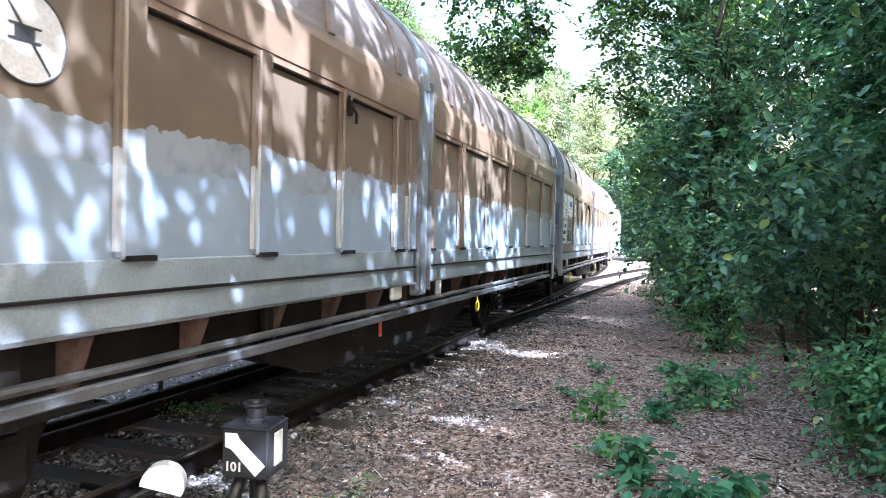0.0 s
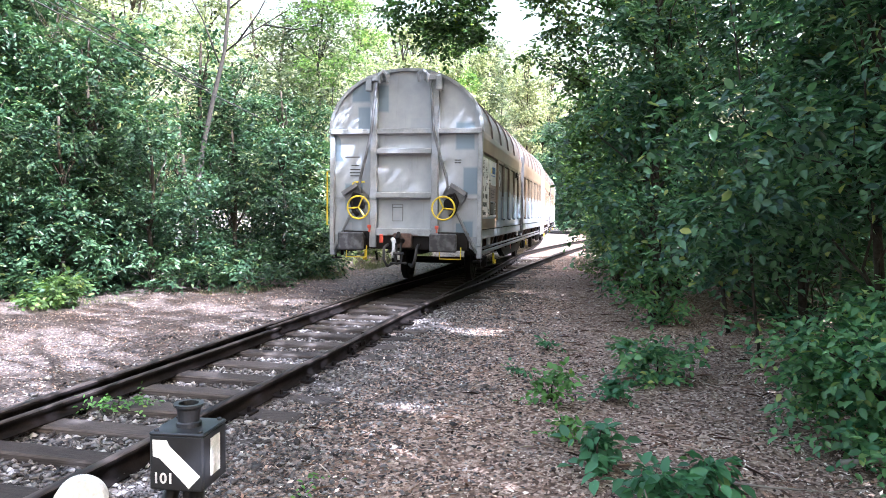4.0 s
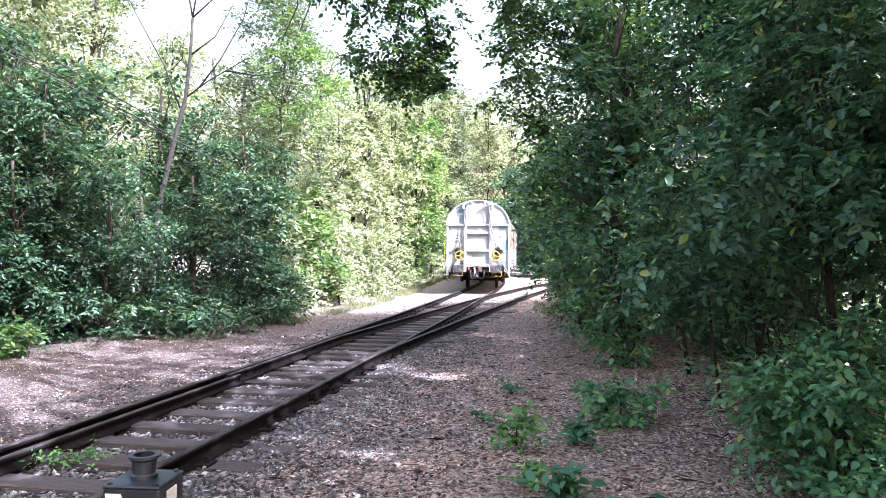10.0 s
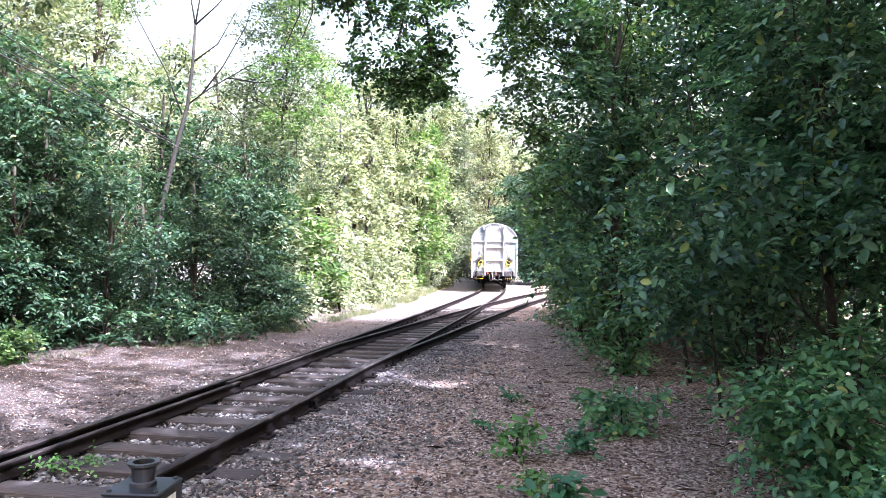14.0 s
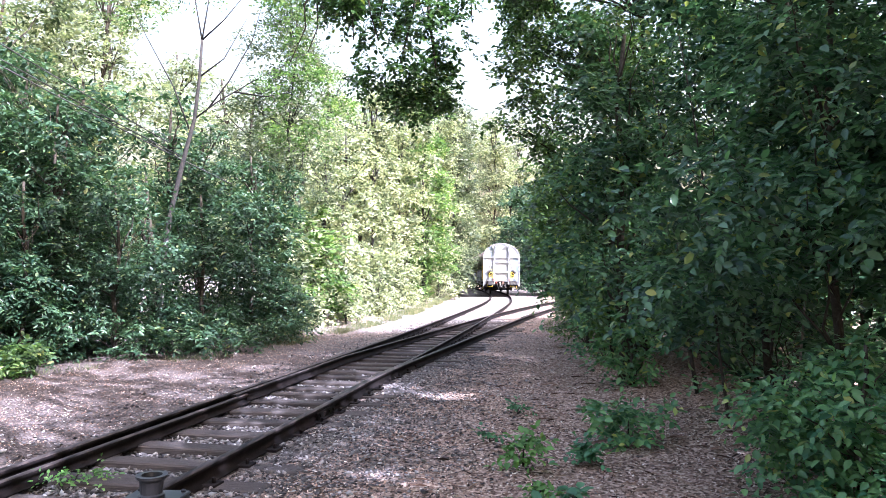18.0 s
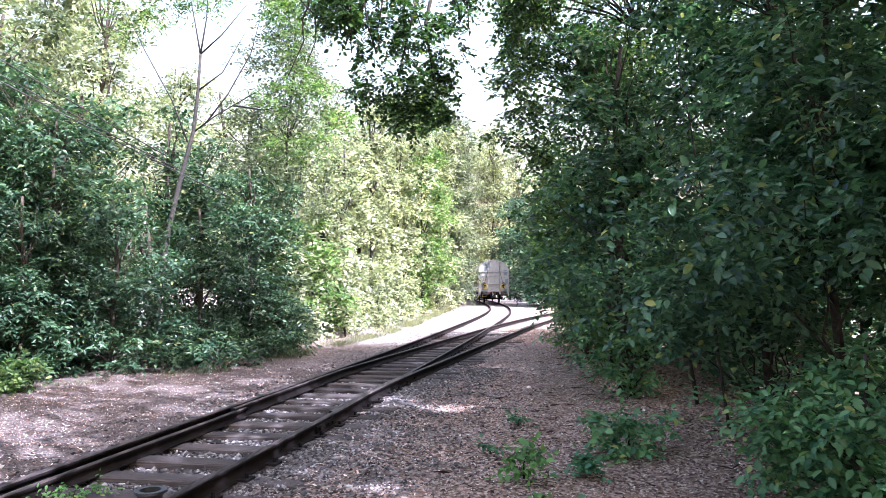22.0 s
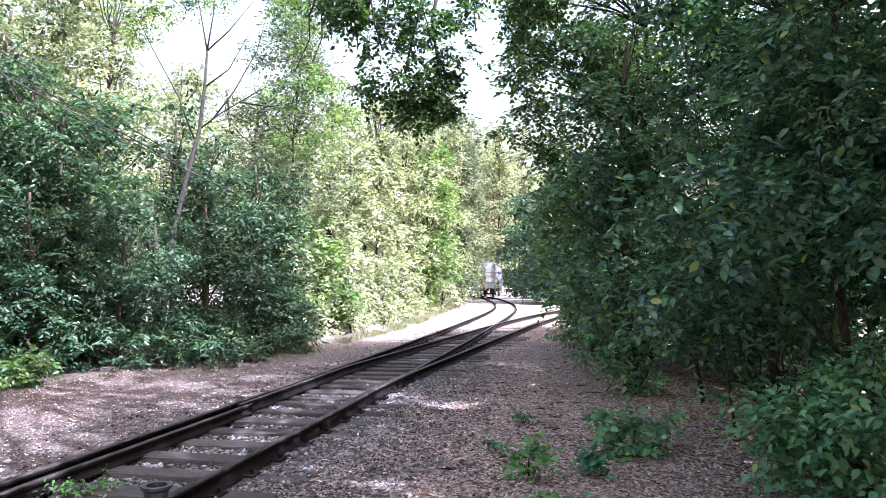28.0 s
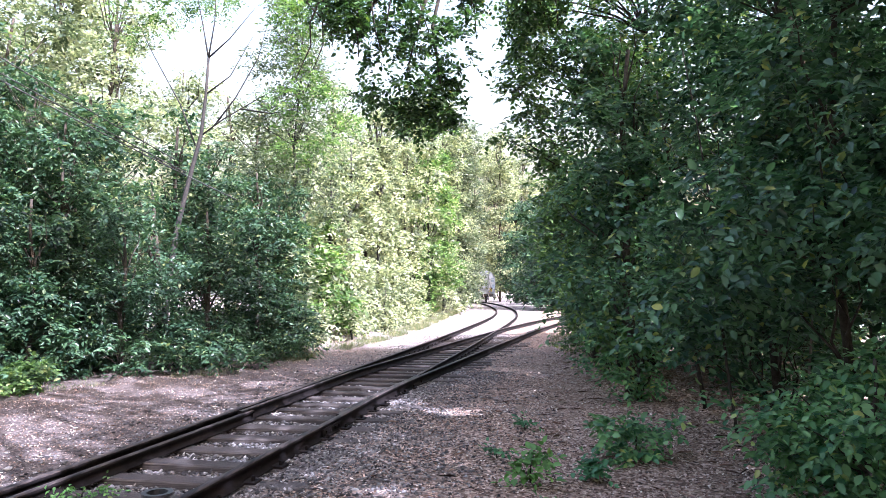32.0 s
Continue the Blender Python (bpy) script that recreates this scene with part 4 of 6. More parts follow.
        part("lock_cam", bm, UNDER, w)
        bm = bmesh.new()
        tube(bm, [(d * 1.0, fy(0.1), 1.63), (d * 1.2, fy(0.1), 1.22), (d * 1.40, fy(0.06), 0.82)], [0.03, 0.028, 0.028], 8)
        part("lower_rod", bm, PIPE, w)
        hwheel = empty("handwheel")
        hwheel.parent = w
        hwheel.matrix_basis = pose(d * 0.82, fy(0.34), 1.65)
        bm = bmesh.new()
        ring(bm, (0, 0, 0), 0.215, 0.017)
        part("wheel_rim", bm, YELLOW, hwheel, "yellow painted rim", True)
        for k in range(3):
            a = radians(90 + 120 * k + d * 24)
            bm = bmesh.new()
            tube(bm, [(0, 0, 0), (0.21 * math.cos(a), 0, 0.21 * math.sin(a))], 0.015, 6)
            part("spoke", bm, YELLOW, hwheel)
        bm = bmesh.new()
        tube(bm, [(0, 0.03, 0), (0, -face * 0.3, 0)], 0.03, 8)
        part("spindle", bm, UNDER, hwheel)
        # lamp bracket, buffer, steps
        bm = bmesh.new()
        box(bm, d * 0.66, fy(0.16), 1.29, 0.07, 0.035, 0.065, None, 0.01)
        box(bm, d * 0.66, fy(0.15), 1.23, 0.03, 0.03, 0.08)
        part("lamp_bracket", bm, RED, w, "faded red lamp bracket")
        buf = empty("buffer")
        buf.parent = w
        buf.matrix_basis = pose(d * 0.875, fy(0.0), 1.02)
        bm = bmesh.new()
        tube(bm, [(0, 0, 0), (0, face * 0.34, 0)], 0.15, 14)
        tube(bm, [(0, face * 0.3, 0), (0, face * 0.58, 0)], 0.105, 14)
        part("buffer_case", bm, UNDER, buf)
        bm = bmesh.new()
        box(bm, 0, face * 0.60, 0, 0.51, 0.05, 0.34, None, 0.025)
        part("buffer_plate", bm, BUFFER, buf, "worn black buffer plate with a greasy ring")
        bm = bmesh.new()
        tube(bm, [(d * 0.72, fy(0.12), 0.92), (d * 0.72, fy(0.16), 0.70), (d * 1.12, fy(0.16), 0.70), (d * 1.12, fy(0.12), 0.92)], 0.011, 6)
        part("shunter_handrail", bm, YELLOW if face < 0 else UNDER, w)
        bm = bmesh.new()
        box(bm, d * 1.40, fy(-0.1), 0.66, 0.14, 0.20, 0.025)
        tube(bm, [(d * 1.42, fy(-0.1), 0.66), (d * 1.44, fy(-0.1), 1.1)], 0.025, 6)
        part("foot_step", bm, UNDER, w)
    if face < 0:
        bm = bmesh.new()
        tube(bm, [(-HW - 0.02, fy(-0.05), 1.30), (-HW - 0.10, fy(-0.02), 1.30), (-HW - 0.10, fy(-0.02), 2.35), (-HW - 0.02, fy(-0.05), 2.35)], 0.016, 6)
        part("grab_rail", bm, YELLOW, w, "yellow grab rail")
        bm = bmesh.new()
        tube(bm, [(-0.97, fy(0.14), 2.13), (-0.76, fy(0.14), 2.14)], 0.018, 6)
        tube(bm, [(-0.98, fy(0.14), 2.13), (-1.0, fy(0.14), 2.07)], 0.022, 6)
        part("catch_lever", bm, YELLOW, w)
        bm = bmesh.new()
        for x, z, a, b in ((-0.24, 1.56, 0.012, 0.32), (-0.04, 1.56, 0.012, 0.32), (-0.14, 1.72, 0.2, 0.012), (-0.14, 1.40, 0.2, 0.012), (-0.14, 1.66, 0.2, 0.012)):
            box(bm, x, fy(0.006), z, a, 0.012, b)
        part("notice_frame", bm, PIPE, w, "thin frame of a missing notice")
        for i, (x, z, a) in enumerate(((-1.05, 2.62, 0.3), (-1.0, 2.46, 0.16), (-1.0, 2.38, 0.2), (-1.0, 2.32, 0.22), (-1.0, 2.26, 0.2), (1.02, 2.56, 0.13), (1.02, 2.51, 0.12))):
            bm = bmesh.new()
            box(bm, x, fy(0.004), z, a, 0.008, 0.02)
            part("lettering", bm, DARKINK, w)
    # headstock, draw gear
    bm = bmesh.new()
    box(bm, 0, fy(0.02), 1.03, 2.5, 0.16, 0.34, None, 0.02)
    part("headstock", bm, UNDER, w)
    bm = bmesh.new()
    box(bm, 0, fy(0.14), 1.03, 0.36, 0.12, 0.28, None, 0.02)
    box(bm, 0, fy(0.12), 1.14, 0.62, 0.06, 0.05, None, 0.01)
    part("draw_box", bm, RUSTBROWN, w, "rusty brown draw gear box")
    bm = bmesh.new()
    tube(bm, [(0, fy(0.1), 1.03), (0, fy(0.42), 1.03), (0, fy(0.50), 1.10), (0, fy(0.44), 1.17), (0, fy(0.36), 1.13)], [0.06, 0.055, 0.05, 0.04, 0.03], 8)
    part("draw_hook", bm, UNDER, w)
    bm = bmesh.new()
    for z0, z1, x0 in ((1.0, 0.82, 0.05), (0.82, 0.62, 0.07)):
        tube(bm, [(-x0, fy(0.42), z0), (-x0 * 0.7, fy(0.44), z1)], 0.022, 6)
        tube(bm, [(x0, fy(0.42), z0), (x0 * 0.7, fy(0.44), z1)], 0.022, 6)
    tube(bm, [(-0.10, fy(0.43), 0.80), (0.10, fy(0.43), 0.80)], 0.03, 8)
    tube(bm, [(-0.16, fy(0.43), 0.62), (0.16, fy(0.43), 0.62)], 0.018, 6)
    part("coupling", bm, GREASE, w)
    for d in (-1, 1):
        bm = bmesh.new()
        tube(bm, [(d * 0.30, fy(0.1), 0.95), (d * 0.32, fy(0.3), 0.9), (d * 0.30, fy(0.38), 0.68), (d * 0.24, fy(0.34), 0.55), (d * 0.16, fy(0.26), 0.60)], 0.028, 8)
        part("brake_hose", bm, RUBBER, w, smooth=True)
    bm = bmesh.new()
    tube(bm, [(-0.16, fy(0.30), 1.06), (-0.10, fy(0.36), 1.02), (-0.10, fy(0.40), 0.86), (-0.13, fy(0.40), 0.72)], [0.04, 0.05, 0.04, 0.03], 8)
    tube(bm, [(-0.02, fy(0.40), 0.84), (0.0, fy(0.42), 0.68)], [0.03, 0.025], 8)
    part("hose_coupling", bm, PLACARD, w, "pale hose coupling", True)
    bm = bmesh.new()
    box(bm, -0.42, fy(0.14), 1.06, 0.07, 0.05, 0.16, None, 0.01)
    part("cock_handle", bm, RED, w, "red cock handle")


k = Mat("buffer_plate", 0.55, 0.2)
spot = k.ramp(k.noise(7.0, 4.0), [(0.45, (0.021, 0.021, 0.0228)), (0.62, (0.072, 0.072, 0.075))])
k.colour(spot)
BUFFER = k.m


def side(w, d, marked):
    """One long side; d 1 is the right one."""
    x0 = d * (HW - 0.06)

    def slab(name, y0, y1, z0, z1, thick, mat, label="", off=0.0, bevel=0.0):
        bm = bmesh.new()
        box(bm, x0 + d * (off - thick / 2), (y0 + y1) / 2, (z0 + z1) / 2, thick, y1 - y0, z1 - z0, None, bevel)
        return part(name, bm, mat, w, label)

    for first, (a, b) in ((True, (0.05, 7.60)), (False, (7.98, LENGTH - 0.05))):
        label = "sliding wall, brown above and rubbed grey below" if first else ""
        slab("sliding_wall", a, b, 1.40, 2.78, 0.05, WALL, label)
        # cantrail, rounded over to the roof, and sill
        bm = bmesh.new()
        extrude(bm, [(x0, 2.72), (x0 + d * 0.055, 2.74), (x0 + d * 0.06, 3.0), (x0 + d * 0.045, 3.09), (x0 + d * 0.01, 3.19), (x0 - d * 0.05, 3.14)], "y", a, b)
        part("cantrail", bm, BROWN, w, "brown cantrail")
        slab("sill", a, b, 1.09, 1.25, 0.06, SILL, "grey lower sill", 0.045, 0.008)
        slab("ledge", a, b, 1.255, 1.42, 0.05, SILL, "", 0.03, 0.006)
        slab("ledge_lip", a, b, 1.245, 1.262, 0.03, UNDER, "", 0.065)
        slab("sill_lip", a, b, 1.078, 1.095, 0.03, PIPE, "", 0.06)
        posts = [0.09, 2.42, 3.60, 4.77, 5.98, 7.13, 7.50] if first else [8.08, 9.25, 10.6, 11.95, 13.4, 14.8, 15.95]
        for i, y in enumerate(posts):
            wide = 0.20 if i in (0, 1, len(posts) - 1) and first else 0.15
            slab("wall_post", y - wide / 2, y + wide / 2, 1.42, 2.74, 0.06, WALL if 1 < i else BROWN, "", 0.055, 0.012)
            if i > 1 or not first:
                slab("post_edge", y - wide / 2 - 0.03, y - wide / 2 + 0.005, 1.46, 2.72, 0.03, POSTEDGE, "", 0.04)
                slab("post_foot", y - 0.06, y + 0.16, 1.41, 1.44, 0.05, UNDER, "", 0.06)
        # upper edge of each recessed bay
        for p, q in zip(posts[:-1], posts[1:]):
            if q - p > 0.6 and not (first and p < 1):
                slab("bay_rail", p + 0.08, q - 0.08, 2.69, 2.735, 0.04, BROWN, "", 0.045)
                slab("bay_groove", p + 0.08, q - 0.08, 2.672, 2.692, 0.012, UNDER, "", 0.01)
        if first:
            slab("lower_panel", 0.2, 2.34, 1.262, 1.46, 0.012, BROWN, "brown overpainted strip under the placards", 0.037)
    slab("centre_post", 7.66, 7.92, 0.95, 3.4, 0.10, POSTGREY, "grey centre post between the sliding walls", 0.06, 0.015)
    slab("centre_rod", 7.61, 7.65, 1.0, 3.2, 0.04, PIPE, "", 0.09)
    slab("centre_rod", 7.93, 7.97, 1.0, 3.2, 0.04, PIPE, "", 0.09)
    # latch on a post
    bm = bmesh.new()
    box(bm, x0 + d * 0.08, 5.94, 2.58, 0.04, 0.05, 0.13, None, 0.01)
    tube(bm, [(x0 + d * 0.09, 5.94, 2.60), (x0 + d * 0.12, 5.98, 2.54), (x0 + d * 0.10, 6.02, 2.47)], 0.014, 6)
    tube(bm, [(x0 + d * 0.09, 5.90, 2.60), (x0 + d * 0.11, 5.86, 2.66)], 0.012, 6)
    part("latch", bm, UNDER, w, "dark worn latch")
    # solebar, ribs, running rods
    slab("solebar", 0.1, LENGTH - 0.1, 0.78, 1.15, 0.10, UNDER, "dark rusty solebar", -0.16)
    for i in range(17):
        y = 0.7 + i * 0.88
        bm = bmesh.new()
        extrude(bm, [(x0 - d * 0.16, 1.14), (x0 + d * 0.0, 1.14), (x0 - d * 0.02, 1.06), (x0 - d * 0.13, 0.76), (x0 - d * 0.16, 0.76)], "y", y, y + 0.09)
        part("bracket_rib", bm, RUSTBROWN, w)
    bm = bmesh.new()
    tube(bm, [(x0 - d * 0.02, 0.15, 0.88), (x0 - d * 0.02, LENGTH - 0.15, 0.88)], 0.026, 8)
    part("running_rod", bm, ROD, w, "worn grey running rod")
    bm = bmesh.new()
    box(bm, x0 - d * 0.0, LENGTH / 2, 0.80, 0.05, LENGTH - 0.3, 0.065, None, 0.01)
    part("lower_rail", bm, ROD, w)
    for y in (0.3, 3.0, 5.0, 7.78, 10.6, 13.0, 15.8):
        bm = bmesh.new()
        box(bm, x0 - d * 0.06, y, 0.90, 0.05, 0.10, 0.40, None, 0.01)
        part("rod_hanger", bm, UNDER, w)
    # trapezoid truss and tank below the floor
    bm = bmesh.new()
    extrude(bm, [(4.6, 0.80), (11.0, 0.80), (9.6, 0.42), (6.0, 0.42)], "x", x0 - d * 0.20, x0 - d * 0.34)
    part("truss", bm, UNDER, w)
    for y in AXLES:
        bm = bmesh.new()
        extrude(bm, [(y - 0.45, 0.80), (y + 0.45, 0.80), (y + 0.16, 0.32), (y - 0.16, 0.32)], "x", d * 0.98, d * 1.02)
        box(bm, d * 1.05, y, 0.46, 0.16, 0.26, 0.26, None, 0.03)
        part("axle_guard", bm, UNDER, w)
        bm = bmesh.new()
        for j in range(5):
            box(bm, d * 1.08, y, 0.64 + 0.022 * j, 0.10, 1.2 - 0.18 * j, 0.02)
        part("leaf_spring", bm, GREASE, w)
    # small levers and the yellow tow hook
    bm = bmesh.new()
    box(bm, x0 + d * 0.02, 2.05, 0.64, 0.04, 0.07, 0.16, None, 0.01)
    tube(bm, [(x0 + d * 0.02, 2.05, 0.58), (x0 + d * 0.04, 2.05, 0.52), (x0 + d * 0.04, 2.14, 0.50), (x0 + d * 0.04, 2.17, 0.56)], 0.024, 8)
    tube(bm, [(x0 + d * 0.04, 2.05, 0.52), (x0 + d * 0.04, 1.97, 0.51), (x0 + d * 0.04, 1.95, 0.55)], 0.02, 8)
    part("tow_hook", bm, YELLOW, w, "yellow tow hook")
    bm = bmesh.new()
    box(bm, x0 + d * 0.02, 1.25, 1.03, 0.05, 0.34, 0.22, None, 0.02)
    part("junction_box", bm, FRAMEGREY, w)
    bm = bmesh.new()
    box(bm, x0 + d * 0.0, 7.2, 1.02, 0.05, 0.24, 0.16, None, 0.02)
    part("label_holder", bm, PLACARD, w)
    bm = bmesh.new()
    box(bm, x0 + d * 0.0, 8.5, 1.0, 0.04, 0.16, 0.20, None, 0.02)
    part("label_holder", bm, PLACARD, w)
    bm = bmesh.new()
    ring(bm, (x0 - d * 0.02, 10.3, 0.62), 0.07, 0.012, "x", 16, 5)
    tube(bm, [(x0 - d * 0.02, 10.3, 0.69), (x0 - d * 0.02, 10.3, 0.80)], 0.012, 6)
    part("pull_ring", bm, YELLOW, w, "yellow release ring")
    bm = bmesh.new()
    box(bm, x0 - d * 0.197, 7.3, 0.66, 0.008, 0.07, 0.20)
    part("red_mark", bm, RED, w, "faded red mark")
    for y in (3.9, 6.3, 9.4, 11.6):
        bm = bmesh.new()
        tube(bm, [(x0 - d * 0.1, y, 0.80), (x0 - d * 0.05, y + 0.03, 0.74), (x0 - d * 0.05, y + 0.03, 0.69)], 0.014, 6)
        part("drain_cock", bm, UNDER, w)
    if not marked:
        return
    # placards and lettering near the end of the right side
    slab("placard", 0.20, 1.06, 1.49, 2.66, 0.016, PLACARD, "white data placard with black lettering", 0.022)
    slab("placard_frame", 0.20, 1.06, 1.47, 1.492, 0.03, FRAMEGREY, "", 0.03)
    slab("hinge_panel", 1.07, 1.36, 1.50, 2.66, 0.03, PLACARD, "white hinge panel", 0.034, 0.006)
    slab("hinge_panel_lower", 1.18, 1.34, 1.52, 2.18, 0.01, BROWN, "", 0.041)
    for z in (2.22, 2.06, 1.62, 1.56):
        slab("hinge", 1.09, 1.19, z, z + 0.03, 0.03, PIPE, "", 0.06, 0.006)
    slab("door_panel", 1.38, 2.30, 2.16, 2.66, 0.018, PLACARD, "white panel with a blue company mark", 0.022)
    slab("table_panel", 1.38, 2.30, 1.82, 2.155, 0.014, FADED, "faded pink-brown panel with a table", 0.02)
    slab("sign_rail", 1.38, 2.32, 1.50, 1.53, 0.03, PLACARD, "", 0.03)
    slab("sign_frame", 1.42, 1.80, 1.53, 1.80, 0.03, UNDER, "dark framed chart", 0.03, 0.006)
    slab("chart", 1.46, 1.76, 1.56, 1.77, 0.012, BUFFER, "", 0.036)
    slab("black_sign", 1.83, 2.22, 1.53, 1.80, 0.02, BLACK, "black sign with a white cross", 0.03)
    slab("cross_bar", 1.98, 2.20, 1.645, 1.66, 0.006, WHITE, "", 0.036)
    slab("cross_bar", 2.10, 2.12, 1.55, 1.78, 0.006, WHITE, "", 0.0375)
    for words, y, z, size in (("21", 0.40, 2.01, 0.13), ("RIV", 0.66, 2.01, 0.13), ("55", 0.40, 1.86, 0.13), ("H-", 0.66, 1.86, 0.13), ("Hbbinss", 0.40, 1.54, 0.12)):
        text("lettering", words, size, pose(x0 + d * 0.0235, y, z, 90, 0, 90), DARKINK, w)
    for y, a in ((0.80, 0.05), (0.87, 0.05), (0.94, 0.05)):
        slab("lettering_bar", y, y + a, 1.86, 1.95, 0.004, DARKINK, "", 0.0255)
    for i in range(7):
        slab("lettering_bar", 0.40 + 0.078 * i, 0.45 + 0.078 * i, 1.70, 1.785, 0.004, DARKINK, "", 0.0255)
    for y, z, a, b in ((0.30, 2.50, 0.30, 0.09), (0.32, 2.41, 0.30, 0.09), (0.70, 2.38, 0.26, 0.09), (0.30, 2.27, 0.30, 0.09), (0.78, 2.24, 0.24, 0.09), (0.78, 2.12, 0.22, 0.08)):
        for q in (0.0, b):
            slab("table_line", y, y + a, z + q - 0.003, z + q + 0.003, 0.004, DARKINK, "", 0.0255)
        for e in (0.06, 0.13, 0.19):
            slab("lettering_bar", y + e, y + e + 0.03, z + 0.022, z + b - 0.022, 0.004, DARKINK, "", 0.0255)
    # company mark as plain shapes: blue strokes, a yellow badge, an underline
    for y, a, z in ((1.68, 0.08, 2.40), (1.79, 0.03, 2.40), (1.85, 0.06, 2.40), (1.94, 0.08, 2.40), (2.05, 0.08, 2.40)):
        slab("mark_stroke", y, y + a, z, z + 0.14, 0.004, BLUEINK, "", 0.0265)
    slab("mark_badge", 1.54, 1.64, 2.40, 2.51, 0.004, YELLOW, "", 0.0265)
    slab("mark_line", 1.54, 2.14, 2.345, 2.362, 0.004, BLUEINK, "", 0.0265)
    for r in range(4):
        slab("table_line", 1.46, 2.14, 1.87 + 0.07 * r, 1.876 + 0.07 * r, 0.004, DARKINK, "", 0.0245)
        if r < 3:
            for e in range(5):
                slab("lettering_bar", 1.55 + 0.11 * e, 1.59 + 0.11 * e, 1.89 + 0.07 * r, 1.92 + 0.07 * r, 0.004, DARKINK, "", 0.0245)
    bm = bmesh.new()
    extrude(bm, [(3.02 + 0.19 * math.cos(a), 2.36 + 0.19 * math.sin(a)) for a in np.linspace(0, 2 * math.pi, 28, endpoint=False)], "x", x0, x0 + d * 0.008)
    part("round_mark", bm, PLACARD, w, "round white mark")
    bm = bmesh.new()
    ring(bm, (x0 + d * 0.006, 3.02, 2.36), 0.195, 0.008, "x", 28, 4)
    box(bm, x0 + d * 0.010, 3.0, 2.37, 0.004, 0.10, 0.07)
    box(bm, x0 + d * 0.012, 3.0, 2.40, 0.004, 0.16, 0.01)
    box(bm, x0 + d * 0.012, 3.0, 2.34, 0.004, 0.16, 0.01)
    box(bm, x0 + d * 0.010, 3.02, 2.36, 0.004, 0.36, 0.012, Matrix.Translation((0, 3.02, 2.36)) @ Matrix.Rotation(radians(-52), 4, "X") @ Matrix.Translation((0, -3.02, -2.36)))
    part("round_mark_sign", bm, DARKINK, w)


FADED = plain("faded_panel", (0.18, 0.132, 0.114), (0.252, 0.198, 0.174), 3.0, 0.6)


def wagon(label, marked):
    w = tagged(empty("goods_wagon"), label, "railway wagon", "wagons of the train")
    bm = bmesh.new()
    box(bm, 0, LENGTH / 2, 1.10, 2 * HW - 0.3, LENGTH - 0.2, 0.08)
    part("floor_frame", bm, UNDER, w)
    # vaulted roof with its ribs
    bm = bmesh.new()
    n = 24
    ys = np.linspace(0.02, LENGTH - 0.02, 24)
    out = arch(n, 0.03)
    rows = [[bm.verts.new((x, y, z)) for x, z in out] for y in ys]
    for a, b in zip(rows, rows[1:]):
        for i in range(n):
            bm.faces.new((a[i], a[i + 1], b[i + 1], b[i]))
    bmesh.ops.recalc_face_normals(bm, faces=bm.faces[:])
    part("roof", bm, ROOF, w, "brown vaulted roof", True)
    for y in [0.05 + 1.4 * i for i in range(6)] + [7.79] + [8.7 + 1.4 * i for i in range(6)]:
        bm = bmesh.new()
        rim = arch(16, 0.005)
        wide = 0.10 if abs(y - 7.79) > 0.1 else 0.22
        pts = [(x, z) for x, z in rim]
        for p, q in zip(pts, pts[1:]):
            ang, ln = math.atan2(q[1] - p[1], q[0] - p[0]), math.hypot(q[0] - p[0], q[1] - p[1])
            box(bm, 0, 0, 0, ln * 1.05, wide, 0.03, Matrix.Translation(((p[0] + q[0]) / 2, y, (p[1] + q[1]) / 2)) @ Matrix.Rotation(-ang, 4, "Y"))
        part("roof_rib", bm, ROOF if wide < 0.2 else POSTGREY, w)
    for d in (1, -1):
        side(w, d, marked and d == 1)
    end_wall(w, 0.0, -1)
    end_wall(w, LENGTH, 1)
    sets = [wheelset(w, y) for y in AXLES]
    bm = bmesh.new()
    tube(bm, [(0, 5.6, 0.75), (0, 7.0, 0.75)], 0.2, 14)
    part("air_tank", bm, UNDER, w)
    return w, sets


WAGONS = [wagon("grey-ended covered goods wagon with brown and grey sliding walls", True)]
for k in range(4):
    w = copy_thing(WAGONS[0][0], pose(0, 0, 0))
    tagged(w, "covered goods wagon with brown vaulted roof, coupled in the train")
    WAGONS.append((w, [c for c in w.children if c.name.startswith("wheelset")]))

# ---- trees and shrubs beside the track ----
def plant(name, label, x, y, r, h, mat, dens, leaf):
    tree(name, label, "plant", (x, y, 0), [(x, y, 0), (x, y, h * 0.4), (x + 0.03, y, h * 0.7)], [(x, y, h * 0.55, r, r * 0.9, h * 0.45), (x, y, h * 0.25, r * 0.85, r * 0.8, h * 0.25)], mat, BARK, dens, 6, 0.2, leaf, 0.62, 0.008, 0.2, hollow=0.3, low=-0.9, split=3)


def hanging():
    """Crooked twigs drooping from the oak's overhanging limb."""
    rng = random.Random(41)
    out = []
    for x, top in ((-2.3, 8.4), (-1.9, 8.5), (-1.5, 8.6), (-1.2, 8.7), (-0.8, 8.7), (-0.4, 8.8), (0.0, 8.9), (1.3, 9.2), (1.7, 9.3)):
        y = 13.0 + rng.uniform(-0.3, 0.3)
        pts = [(x + 0.3, y, top)]
        z = top
        drift = rng.uniform(-0.25, 0.2)
        for _ in range(5):
            z -= rng.uniform(0.4, 0.65)
            x += drift * 0.5 + rng.uniform(-0.16, 0.16)
            pts.append((x, y + rng.uniform(-0.1, 0.1), z))
        out.append(tuple(pts))
        px, py, pz = pts[2]
        out.append(((px, py, pz), (px + rng.uniform(-0.5, 0.5), py, pz - 0.35), (px + rng.uniform(-0.9, 0.9), py, pz - 1.0)))
    return out


